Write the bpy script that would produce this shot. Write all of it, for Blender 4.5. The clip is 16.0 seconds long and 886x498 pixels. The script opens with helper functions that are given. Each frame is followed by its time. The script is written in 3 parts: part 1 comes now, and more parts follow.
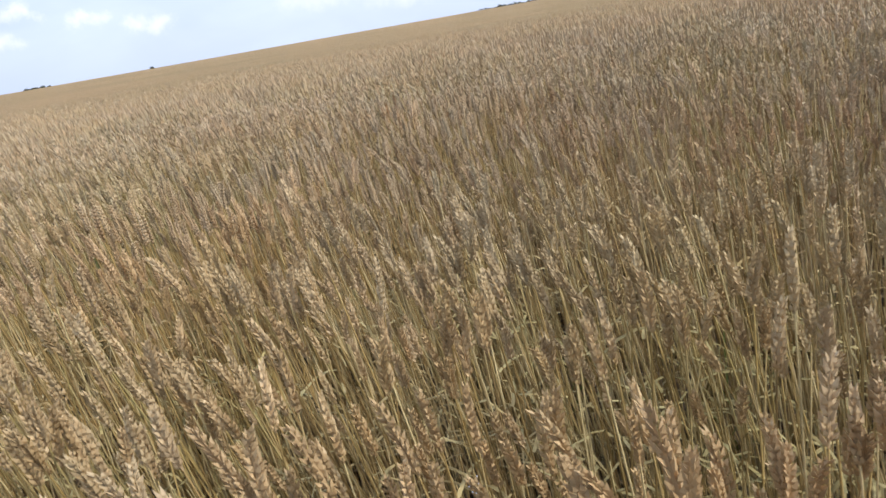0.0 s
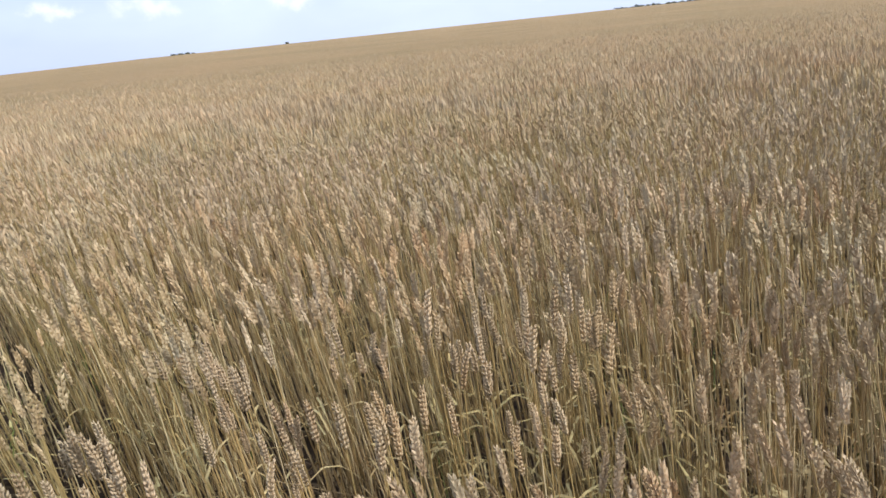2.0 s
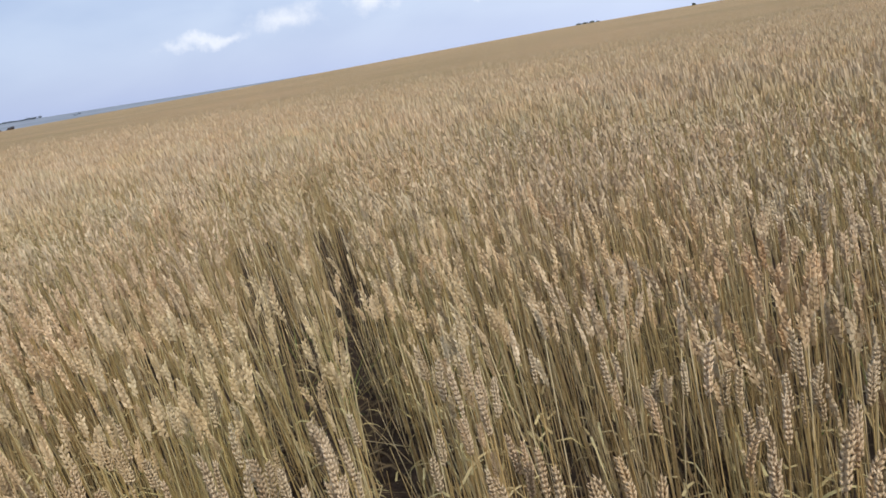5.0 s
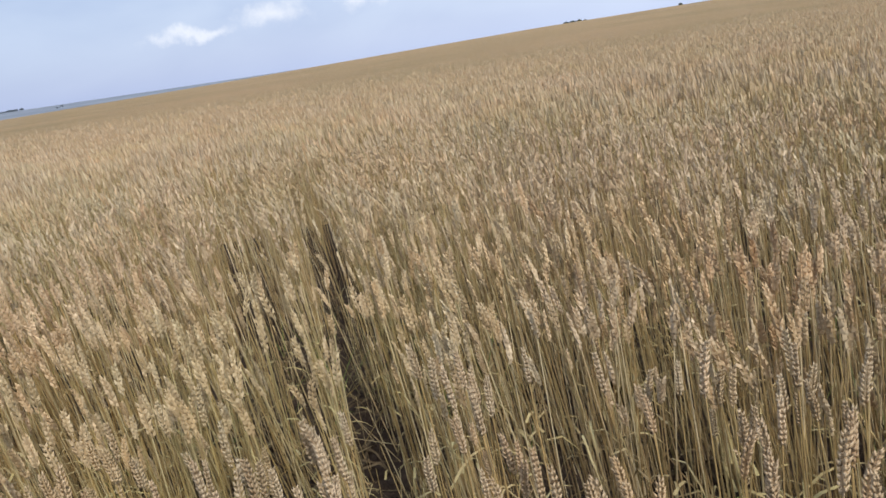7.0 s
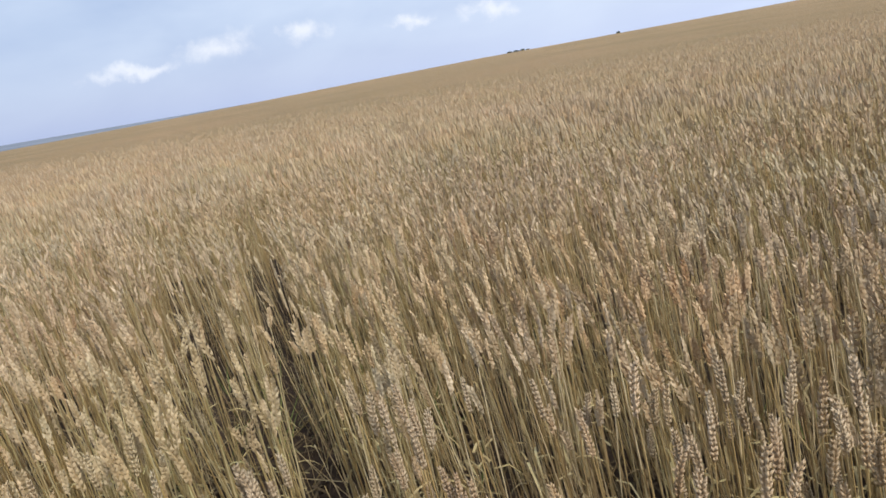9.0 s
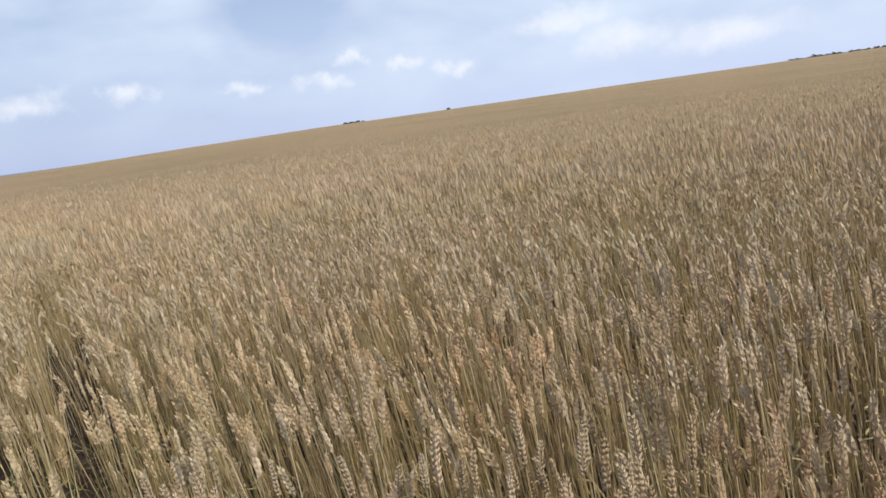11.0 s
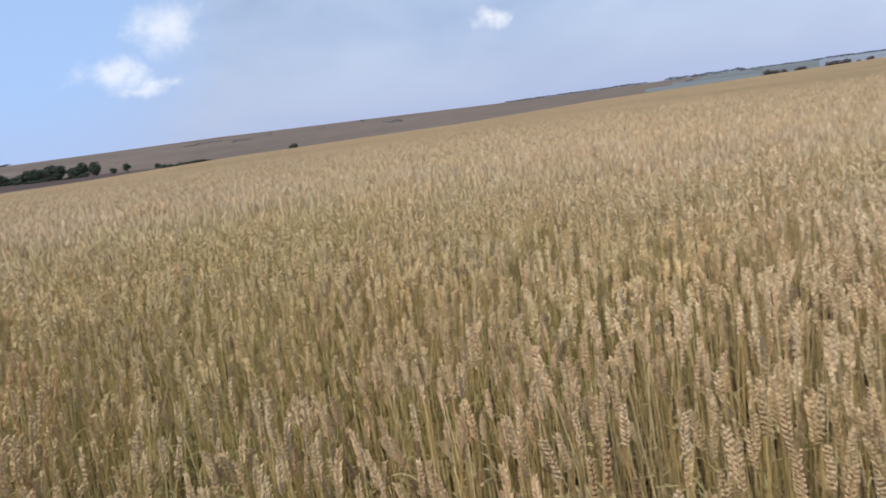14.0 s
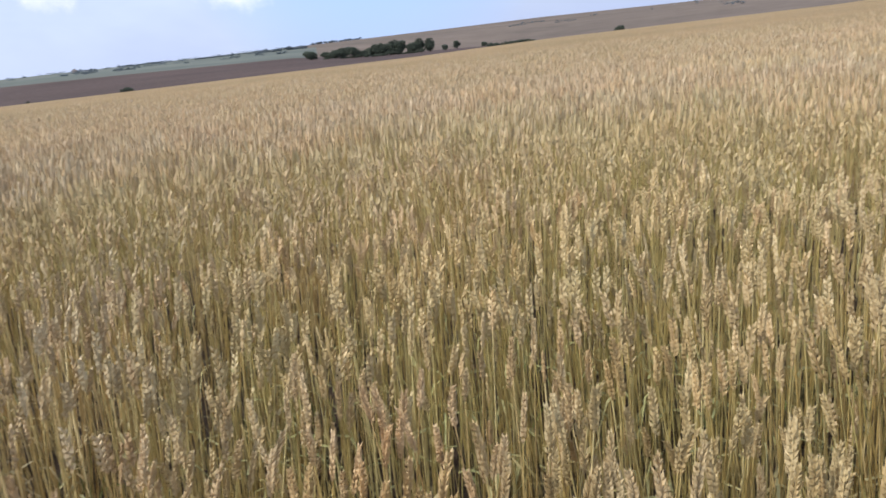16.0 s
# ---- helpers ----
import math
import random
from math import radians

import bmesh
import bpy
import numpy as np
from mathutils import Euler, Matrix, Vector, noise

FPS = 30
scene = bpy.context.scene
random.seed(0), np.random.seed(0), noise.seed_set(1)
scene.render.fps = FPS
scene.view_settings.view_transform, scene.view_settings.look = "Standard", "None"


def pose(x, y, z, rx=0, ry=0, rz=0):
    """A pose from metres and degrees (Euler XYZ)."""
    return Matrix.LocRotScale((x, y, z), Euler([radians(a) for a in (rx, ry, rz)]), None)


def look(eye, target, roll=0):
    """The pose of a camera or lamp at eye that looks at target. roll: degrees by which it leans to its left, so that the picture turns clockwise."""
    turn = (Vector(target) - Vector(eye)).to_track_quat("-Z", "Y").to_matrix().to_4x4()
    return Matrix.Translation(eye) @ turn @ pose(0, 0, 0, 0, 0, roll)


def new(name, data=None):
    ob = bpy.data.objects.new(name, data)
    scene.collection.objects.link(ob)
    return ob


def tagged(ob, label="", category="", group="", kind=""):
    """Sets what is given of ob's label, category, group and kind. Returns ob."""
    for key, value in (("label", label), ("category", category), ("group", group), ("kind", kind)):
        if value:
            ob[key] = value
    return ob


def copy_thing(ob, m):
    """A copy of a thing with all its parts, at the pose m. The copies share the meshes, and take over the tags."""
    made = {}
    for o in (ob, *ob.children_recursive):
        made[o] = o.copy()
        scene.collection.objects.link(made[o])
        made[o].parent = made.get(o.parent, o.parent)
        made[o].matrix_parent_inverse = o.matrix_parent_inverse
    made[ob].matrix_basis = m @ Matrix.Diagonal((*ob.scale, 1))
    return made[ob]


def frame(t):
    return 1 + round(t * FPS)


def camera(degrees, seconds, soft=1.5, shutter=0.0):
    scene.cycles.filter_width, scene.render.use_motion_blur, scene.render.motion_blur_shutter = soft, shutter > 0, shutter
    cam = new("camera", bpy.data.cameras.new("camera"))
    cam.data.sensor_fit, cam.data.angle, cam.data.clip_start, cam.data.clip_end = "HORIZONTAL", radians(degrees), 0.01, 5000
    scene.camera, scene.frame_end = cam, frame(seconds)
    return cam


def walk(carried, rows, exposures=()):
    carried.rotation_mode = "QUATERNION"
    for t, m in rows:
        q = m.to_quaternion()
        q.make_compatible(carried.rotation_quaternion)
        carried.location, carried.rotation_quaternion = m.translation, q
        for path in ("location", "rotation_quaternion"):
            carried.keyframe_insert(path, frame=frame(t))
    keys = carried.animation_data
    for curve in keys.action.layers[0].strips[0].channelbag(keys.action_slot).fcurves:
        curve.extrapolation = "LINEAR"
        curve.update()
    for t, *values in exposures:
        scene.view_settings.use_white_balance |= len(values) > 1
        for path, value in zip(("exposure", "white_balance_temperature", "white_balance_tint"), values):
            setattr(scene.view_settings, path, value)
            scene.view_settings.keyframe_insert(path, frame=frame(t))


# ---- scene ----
# x and y span the field, z is up; the eye is carried a good half metre above the ears.
cam = camera(65.5, 16.0, soft=1.65, shutter=0.05)


def view(x, y, z, yaw, pitch, lean):
    """The camera's pose: yaw to the left of +y, pitch up, lean to the right."""
    return pose(x, y, z, 90 + pitch, 0, yaw) @ pose(0, 0, 0, 0, 0, -lean)


PATH = [
    (0, 0.00, 0.00, 1.19, -0.00, -17.61, 10.32),
    (0.5, 0.12, 0.46, 1.14, 4.01, -20.00, 13.55),
    (1, 0.22, 0.93, 1.32, 7.37, -15.14, 7.39),
    (1.5, 0.22, 1.37, 1.38, 8.60, -16.69, 8.46),
    (2, 0.22, 1.70, 1.42, 9.02, -17.02, 6.15),
    (2.3, 0.26, 1.84, 1.42, 28.20, -11.40, 10.12),
    (2.5, 0.28, 1.94, 1.42, 35.26, -9.33, 5.41),
    (3, 0.33, 2.02, 1.42, 37.15, -11.89, 12.75),
    (3.5, 0.34, 2.03, 1.42, 38.23, -15.40, 11.84),
    (4, 0.34, 2.03, 1.42, 38.11, -15.63, 10.33),
    (4.5, 0.34, 2.01, 1.42, 36.58, -14.41, 9.97),
    (5, 0.33, 2.00, 1.42, 41.40, -15.29, 9.64),
    (7.5, 0.31, 2.00, 1.42, 39.68, -15.91, 8.77),
    (8, 0.32, 2.00, 1.42, 36.50, -14.72, 10.77),
    (8.5, 0.33, 2.01, 1.42, 37.65, -14.45, 10.52),
    (11, 0.40, 2.05, 1.42, 21.56, -10.55, 8.11),
    (11.5, 0.38, 2.05, 1.42, 26.41, -10.22, 7.66),
    (12, 0.37, 2.04, 1.42, 30.77, -10.66, 7.62),
    (12.5, 0.36, 2.03, 1.42, 31.40, -12.13, 7.98),
    (13, 0.31, 1.98, 1.42, 36.40, -12.56, 6.61),
    (13.3, 0.30, 1.97, 1.42, 46.63, -12.56, 5.12),
    (13.4, 0.30, 1.97, 1.42, 54.76, -12.52, 5.48),
    (13.5, 0.29, 1.97, 1.42, 61.49, -12.01, 5.03),
    (13.6, 0.29, 1.97, 1.42, 70.65, -11.01, 4.96),
    (13.7, 0.25, 1.95, 1.42, 77.30, -11.55, 6.00),
    (13.8, 0.21, 1.92, 1.42, 86.98, -11.82, 9.58),
    (14, 0.13, 1.87, 1.42, 103.64, -10.47, 7.94),
    (14.2, 0.02, 1.74, 1.42, 118.36, -11.38, 8.14),
    (14.5, -0.15, 1.55, 1.42, 133.01, -15.95, 11.39),
    (15, -0.52, 1.23, 1.42, 147.93, -13.20, 11.13),
    (15.5, -0.71, 1.00, 1.42, 149.90, -14.67, 10.06),
    (16, -1.03, 0.66, 1.42, 129.89, -16.52, 6.61),
]
walk(cam, [(t, view(*row)) for t, *row in PATH], exposures=[(0, 0.34), (1, 0.40), (1.5, 0.42), (2, 0.40), (2.5, 0.28), (3.2, 0.13), (8.5, 0.13), (11.0, 0.08), (12.6, 0.08), (13.5, 0.15), (14.3, 0.09), (15, 0.31), (15.5, 0.40), (16, 0.38)])

# ---- light ----
SUN_AZ, SUN_UP = -113.0, 47.0   # degrees to the left of +y, degrees above the horizon


def heading(az):
    """The level direction at az degrees to the left of +y."""
    return Vector((-math.sin(radians(az)), math.cos(radians(az)), 0))


def shade(name):
    """A new node material: the tree, its nodes, a maker of nodes and a joiner."""
    m = bpy.data.materials.new(name)
    m.use_nodes = True
    return m, m.node_tree.nodes, m.node_tree.links


def node(nodes, kind, **values):
    n = nodes.new(kind)
    for key, value in values.items():
        if key in ("operation", "blend_type", "data_type", "sky_type", "sun_disc", "sun_elevation", "sun_rotation",
                   "altitude", "air_density", "dust_density", "ozone_density", "noise_dimensions", "clamp"):
            setattr(n, key, value)
        else:
            n.inputs[key.replace("_", " ")].default_value = value
    return n


def ramp(nodes, stops):
    n = nodes.new("ShaderNodeValToRGB")
    e = n.color_ramp.elements
    while len(e) < len(stops):
        e.new(0.5)
    for one, (at, colour) in zip(e, stops):
        one.position, one.color = at, (*colour, 1) if len(colour) == 3 else colour
    return n


sun_data = bpy.data.lights.new("sun", "SUN")
sun_data.energy, sun_data.angle, sun_data.color = 2.8, radians(7.0), (1.0, 0.94, 0.84)
sun = new("sun", sun_data)
towards = heading(SUN_AZ) * math.cos(radians(SUN_UP)) + Vector((0, 0, math.sin(radians(SUN_UP))))
sun.matrix_world = look(towards * 100, (0, 0, 0))

world = bpy.data.worlds.new("sky")
scene.world = world
world.use_nodes = True
wn, wl = world.node_tree.nodes, world.node_tree.links
wn.clear()
sky = node(wn, "ShaderNodeTexSky", sky_type="NISHITA", sun_disc=False, sun_elevation=radians(SUN_UP),
           sun_rotation=radians(-SUN_AZ), dust_density=0.8)
coord = wn.new("ShaderNodeTexCoord")
split = wn.new("ShaderNodeSeparateXYZ")
wl.new(coord.outputs["Generated"], split.inputs[0])
# soft clouds, a little flattened towards the horizon
squash = node(wn, "ShaderNodeVectorMath", operation="MULTIPLY")
squash.inputs[1].default_value = (1.0, 1.0, 2.3)
wl.new(coord.outputs["Generated"], squash.inputs[0])
veil = node(wn, "ShaderNodeTexNoise", Scale=4.2, Detail=4.0, Roughness=0.5, Distortion=0.25)
wl.new(squash.outputs[0], veil.inputs["Vector"])
veil_ramp = ramp(wn, [(0.28, (0.0, 0.0, 0.0)), (0.62, (1.0, 1.0, 1.0))])
wl.new(veil.outputs["Fac"], veil_ramp.inputs[0])
# single clouds over the field: bearing, height, half width, half height in degrees
CLOUDS = [(50.0, 5.0, 2.1, 0.85), (43.4, 5.0, 1.6, 0.62), (56.5, 4.2, 2.6, 0.40), (35.0, 4.4, 1.2, 0.50), (28.8, 4.2, 1.6, 0.58), (26.9, 5.9, 1.1, 0.45),
          (23.0, 4.8, 1.1, 0.42), (18.3, 3.9, 1.4, 0.50), (9.9, 6.2, 3.4, 0.80), (5.0, 4.1, 3.2, 1.0), (-2.3, 3.3, 4.2, 0.90), (126.4, 6.7, 1.9, 0.85),
          (124.2, 5.6, 1.9, 0.55), (137.6, 5.8, 1.4, 0.55), (143.2, 5.3, 1.8, 0.90), (122.6, 9.5, 1.9, 1.40), (151.3, 6.7, 1.9, 0.80), (156.5, 6.4, 1.8, 0.9), (97.4, 7.5, 1.1, 0.7)]
flip = node(wn, "ShaderNodeMath", operation="MULTIPLY")
flip.inputs[1].default_value = -1.0
wl.new(split.outputs[0], flip.inputs[0])
round_by = node(wn, "ShaderNodeMath", operation="ARCTAN2")
wl.new(flip.outputs[0], round_by.inputs[0]), wl.new(split.outputs[1], round_by.inputs[1])
up_by = node(wn, "ShaderNodeMath", operation="ARCSINE")
wl.new(split.outputs[2], up_by.inputs[0])
in_sky = wn.new("ShaderNodeCombineXYZ")
wl.new(round_by.outputs[0], in_sky.inputs[0]), wl.new(up_by.outputs[0], in_sky.inputs[1])
ragged = node(wn, "ShaderNodeTexNoise", Scale=26.0, Detail=5.0, Roughness=0.6)
wl.new(coord.outputs["Generated"], ragged.inputs["Vector"])
torn = node(wn, "ShaderNodeVectorMath", operation="MULTIPLY_ADD")
torn.inputs[1].default_value, torn.inputs[2].default_value = (0.12, 0.045, 0.0), (-0.06, -0.0225, 0.0)
wl.new(ragged.outputs["Color"], torn.inputs[0])
sky_place = node(wn, "ShaderNodeVectorMath", operation="ADD")
wl.new(in_sky.outputs[0], sky_place.inputs[0]), wl.new(torn.outputs[0], sky_place.inputs[1])
nearest = None
for az, up, half, high in CLOUDS:
    about = node(wn, "ShaderNodeVectorMath", operation="MULTIPLY_ADD")
    about.inputs[1].default_value = (1 / radians(half), 1 / radians(high), 0)
    about.inputs[2].default_value = (-az / half, -up / high, 0)
    wl.new(sky_place.outputs[0], about.inputs[0])
    off = node(wn, "ShaderNodeVectorMath", operation="LENGTH")
    wl.new(about.outputs[0], off.inputs[0])
    if nearest is None:
        nearest = off.outputs["Value"]
    else:
        less = node(wn, "ShaderNodeMath", operation="MINIMUM")
        wl.new(nearest, less.inputs[0]), wl.new(off.outputs["Value"], less.inputs[1])
        nearest = less.outputs[0]
puff_ramp = ramp(wn, [(0.0, (1.0, 1.0, 1.0)), (0.85, (0.0, 0.0, 0.0))])
puff_ramp.color_ramp.interpolation = "EASE"
halved = node(wn, "ShaderNodeMath", operation="MULTIPLY")
halved.inputs[1].default_value = 0.5
wl.new(nearest, halved.inputs[0]), wl.new(halved.outputs[0], puff_ramp.inputs[0])
gain = node(wn, "ShaderNodeMix", data_type="RGBA", blend_type="MULTIPLY")
gain.inputs[0].default_value = 1.0
colour_in = [i for i in gain.inputs if i.type == "RGBA"]
wl.new(sky.outputs[0], colour_in[0])
colour_in[1].default_value = (0.105, 0.105, 0.105, 1)


def layered(under, factor, colour):
    """Lays a cloud colour over what is under it, by a factor."""
    mix = node(wn, "ShaderNodeMix", data_type="RGBA")
    slots = [i for i in mix.inputs if i.type == "RGBA"]
    wl.new(factor, mix.inputs[0])
    wl.new(under, slots[0])
    if isinstance(colour, tuple):
        slots[1].default_value = (*colour, 1)
    else:
        wl.new(colour, slots[1])
    return [o for o in mix.outputs if o.type == "RGBA"][0]


def scaled(socket, k):
    m = node(wn, "ShaderNodeMath", operation="MULTIPLY")
    m.inputs[1].default_value = k
    wl.new(socket, m.inputs[0])
    return m.outputs[0]


base = [o for o in gain.outputs if o.type == "RGBA"][0]
low = node(wn, "ShaderNodeMapRange")
low.inputs["From Min"].default_value, low.inputs["From Max"].default_value = 0.0, 0.30
low.inputs["To Min"].default_value, low.inputs["To Max"].default_value = 0.96, 0.30
wl.new(split.outputs[2], low.inputs[0])
# the cloud is brighter and closer on the sun's side of the sky
side = node(wn, "ShaderNodeVectorMath", operation="DOT_PRODUCT")
side.inputs[1].default_value = heading(-80)
wl.new(coord.outputs["Generated"], side.inputs[0])
sunward = node(wn, "ShaderNodeMapRange")
sunward.inputs["From Min"].default_value, sunward.inputs["From Max"].default_value = -1.0, 0.0
sunward.inputs["To Min"].default_value, sunward.inputs["To Max"].default_value = 0.0, 1.0
wl.new(side.outputs["Value"], sunward.inputs[0])
far_haze = node(wn, "ShaderNodeMix", data_type="RGBA")
wl.new(sunward.outputs[0], far_haze.inputs[0])
haze_slots = [i for i in far_haze.inputs if i.type == "RGBA"]
haze_slots[0].default_value, haze_slots[1].default_value = (0.385, 0.465, 0.72, 1), (0.58, 0.675, 0.94, 1)
hole_dot = node(wn, "ShaderNodeVectorMath", operation="DOT_PRODUCT")
hole_dot.inputs[1].default_value = (heading(133) + Vector((0, 0, 0.21))).normalized()
wl.new(coord.outputs["Generated"], hole_dot.inputs[0])
hole = node(wn, "ShaderNodeMapRange")        # a break in the cloud, with blue behind
for key, value in (("From Min", 0.965), ("From Max", 0.995), ("To Min", 1.0), ("To Max", 0.0)):
    hole.inputs[key].default_value = value
wl.new(hole_dot.outputs["Value"], hole.inputs[0])
lay = layered(base, low.outputs[0], [o for o in far_haze.outputs if o.type == "RGBA"][0])       # thin haze of the far sky
rise = node(wn, "ShaderNodeMapRange")
rise.inputs["From Min"].default_value, rise.inputs["From Max"].default_value = 0.0, 0.20
rise.inputs["To Min"].default_value, rise.inputs["To Max"].default_value = 0.18, 1.0
wl.new(split.outputs[2], rise.inputs[0])
cover = node(wn, "ShaderNodeMath", operation="MULTIPLY")
wl.new(veil_ramp.outputs[0], cover.inputs[0]), wl.new(rise.outputs[0], cover.inputs[1])
cover_side = node(wn, "ShaderNodeMath", operation="MULTIPLY")
closer = node(wn, "ShaderNodeMath", operation="MULTIPLY_ADD")
closer.inputs[1].default_value, closer.inputs[2].default_value = 0.65, 0.35
wl.new(sunward.outputs[0], closer.inputs[0])
wl.new(cover.outputs[0], cover_side.inputs[0]), wl.new(closer.outputs[0], cover_side.inputs[1])
cover_open = node(wn, "ShaderNodeMath", operation="MULTIPLY")
wl.new(cover_side.outputs[0], cover_open.inputs[0]), wl.new(hole.outputs[0], cover_open.inputs[1])
lay = layered(lay, cover_open.outputs[0], (0.80, 0.90, 1.03))
shut = node(wn, "ShaderNodeMath", operation="SUBTRACT")
shut.inputs[0].default_value = 1.0
wl.new(hole.outputs[0], shut.inputs[1])
lay = layered(lay, scaled(shut.outputs[0], 0.7), (0.38, 0.59, 0.98))
lay = layered(lay, scaled(puff_ramp.outputs[0], 0.70), (0.90, 0.93, 1.0))
back = wn.new("ShaderNodeBackground")
wl.new(lay, back.inputs["Color"])
back.inputs["Strength"].default_value = 1.0
out = wn.new("ShaderNodeOutputWorld")
wl.new(back.outputs[0], out.inputs["Surface"])

# ---- materials ----


def finish(nodes, links, colour, rough=0.75, bump=None, height=0.3, distance=0.01, spec=0.3):
    b = nodes["Principled BSDF"]
    links.new(colour, b.inputs["Base Color"])
    b.inputs["Roughness"].default_value = rough
    b.inputs["Specular IOR Level"].default_value = spec
    if bump is not None:
        n = node(nodes, "ShaderNodeBump", Strength=height, Distance=distance)
        links.new(bump, n.inputs["Height"])
        links.new(n.outputs[0], b.inputs["Normal"])
    return b


def blend(nodes, links, factor, a, b, kind="MIX"):
    """A mix of two colours; each may be a socket or a colour, the factor a socket or a number."""
    m = node(nodes, "ShaderNodeMix", data_type="RGBA", blend_type=kind)
    slots = [i for i in m.inputs if i.type == "RGBA"]
    for slot, value in ((m.inputs[0], factor), (slots[0], a), (slots[1], b)):
        if isinstance(value, (int, float)):
            slot.default_value = value
        elif isinstance(value, tuple):
            slot.default_value = (*value, 1)
        else:
            links.new(value, slot)
    return [o for o in m.outputs if o.type == "RGBA"][0]


def noise_of(nodes, links, scale, detail=3.0, stretch=None, rough=0.5):
    """Noise over the world's place, its value as a socket; stretch scales the three axes."""
    geo = nodes.new("ShaderNodeNewGeometry")
    place = geo.outputs["Position"]
    if stretch:
        m = node(nodes, "ShaderNodeVectorMath", operation="MULTIPLY")
        links.new(place, m.inputs[0])
        m.inputs[1].default_value = stretch
        place = m.outputs[0]
    n = node(nodes, "ShaderNodeTexNoise", Scale=scale, Detail=detail, Roughness=rough)
    links.new(place, n.inputs["Vector"])
    return n.outputs["Fac"]


def island(nodes):
    return nodes.new("ShaderNodeNewGeometry").outputs["Random Per Island"]


def plant_material(name, ripe, pale, green, how_green, rough=0.6, patch_tint=(1.0, 1.0, 1.0), vary=1.0, stems=()):
    """Straw that turns from ripe to pale from plant to plant, with rusty patches and patches that are still green.
    stems: the colours among which the single stems differ."""
    m, n, l = shade(name)
    r = ramp(n, [(0.28, ripe), (0.68, pale)])
    l.new(noise_of(n, l, 14.0, 3.0, (1, 1, 0.2), 0.7), r.inputs[0])
    rust = ramp(n, [(0.36, (0.91, 0.97, 0.99)), (0.50, (1.0, 1.0, 1.0)), (0.64, (1.07, 0.97, 0.87))])
    l.new(noise_of(n, l, 1.7, 4.0, (1, 1, 0.4), 0.7), rust.inputs[0])
    c = blend(n, l, 1.0, r.outputs[0], rust.outputs[0], "MULTIPLY")
    if stems:
        kinds = ramp(n, [(k / len(stems), q) for k, q in enumerate(stems)])
        l.new(island(n), kinds.inputs[0])
        c = blend(n, l, 0.75, c, kinds.outputs[0])
    spot = ramp(n, [(0.50 - 0.12 * how_green, (0, 0, 0)), (0.72, (1, 1, 1))])
    l.new(noise_of(n, l, 0.9, 4.0, (1, 1, 0.4), 0.65), spot.inputs[0])
    late = node(n, "ShaderNodeVectorMath", operation="DISTANCE")     # a hollow where the crop ripens late
    late.inputs[1].default_value = (-3.8, -1.3, 0.6)
    l.new(n.new("ShaderNodeNewGeometry").outputs["Position"], late.inputs[0])
    hollow = node(n, "ShaderNodeMapRange")
    for key, value in (("From Min", 1.6), ("From Max", 4.4), ("To Min", 1.0), ("To Max", 0.0)):
        hollow.inputs[key].default_value = value
    l.new(late.outputs["Value"], hollow.inputs[0])
    both = node(n, "ShaderNodeMath", operation="ADD")
    both.use_clamp = True
    patchy = ramp(n, [(0.42, (0.12, 0.12, 0.12)), (0.58, (1.0, 1.0, 1.0))])
    l.new(noise_of(n, l, 2.3, 3.0, (1, 1, 0.4), 0.6), patchy.inputs[0])
    some = node(n, "ShaderNodeMath", operation="MULTIPLY")
    l.new(patchy.outputs[0], some.inputs[0]), l.new(hollow.outputs[0], some.inputs[1])
    l.new(spot.outputs[0], both.inputs[0]), l.new(some.outputs[0], both.inputs[1])
    k = node(n, "ShaderNodeMath", operation="MULTIPLY")
    k.inputs[1].default_value = how_green
    l.new(both.outputs[0], k.inputs[0])
    c = blend(n, l, k.outputs[0], c, green)
    far = node(n, "ShaderNodeVectorMath", operation="DISTANCE")      # a stretch where the crop takes another tint
    far.inputs[1].default_value = (-2.6, -0.7, 0.6)
    l.new(n.new("ShaderNodeNewGeometry").outputs["Position"], far.inputs[0])
    stretch = node(n, "ShaderNodeMapRange")
    for key, value in (("From Min", 2.0), ("From Max", 4.5), ("To Min", 1.0), ("To Max", 0.0)):
        stretch.inputs[key].default_value = value
    l.new(far.outputs["Value"], stretch.inputs[0])
    c = blend(n, l, 1.0, c, blend(n, l, stretch.outputs[0], (1.0, 1.0, 1.0), patch_tint), "MULTIPLY")
    each = ramp(n, [(0.0, (1 - 0.24 * vary, 1 - 0.27 * vary, 1 - 0.30 * vary)), (1.0, (1 + 0.19 * vary, 1 + 0.19 * vary, 1 + 0.20 * vary))])
    l.new(island(n), each.inputs[0])
    c = blend(n, l, 1.0, c, each.outputs[0], "MULTIPLY")
    finish(n, l, c, rough, noise_of(n, l, 420.0, 2.0), 0.25, 0.002)
    return m


EAR = plant_material("wheat ear", (0.31, 0.208, 0.118), (0.61, 0.482, 0.336), (0.41, 0.375, 0.175), 0.40, 0.5, patch_tint=(1.0, 0.955, 0.87), vary=0.6)
STRAW = plant_material("wheat straw", (0.44, 0.298, 0.135), (0.62, 0.480, 0.280), (0.275, 0.285, 0.105), 0.45, patch_tint=(1.12, 1.08, 0.92), vary=0.7,
                       stems=((0.24, 0.155, 0.075), (0.50, 0.345, 0.150), (0.60, 0.47, 0.29), (0.36, 0.30, 0.155), (0.46, 0.32, 0.14), (0.30, 0.20, 0.10), (0.64, 0.54, 0.36)))
BLADE = plant_material("wheat leaf", (0.38, 0.265, 0.125), (0.52, 0.42, 0.235), (0.21, 0.25, 0.09), 0.7, vary=1.2)
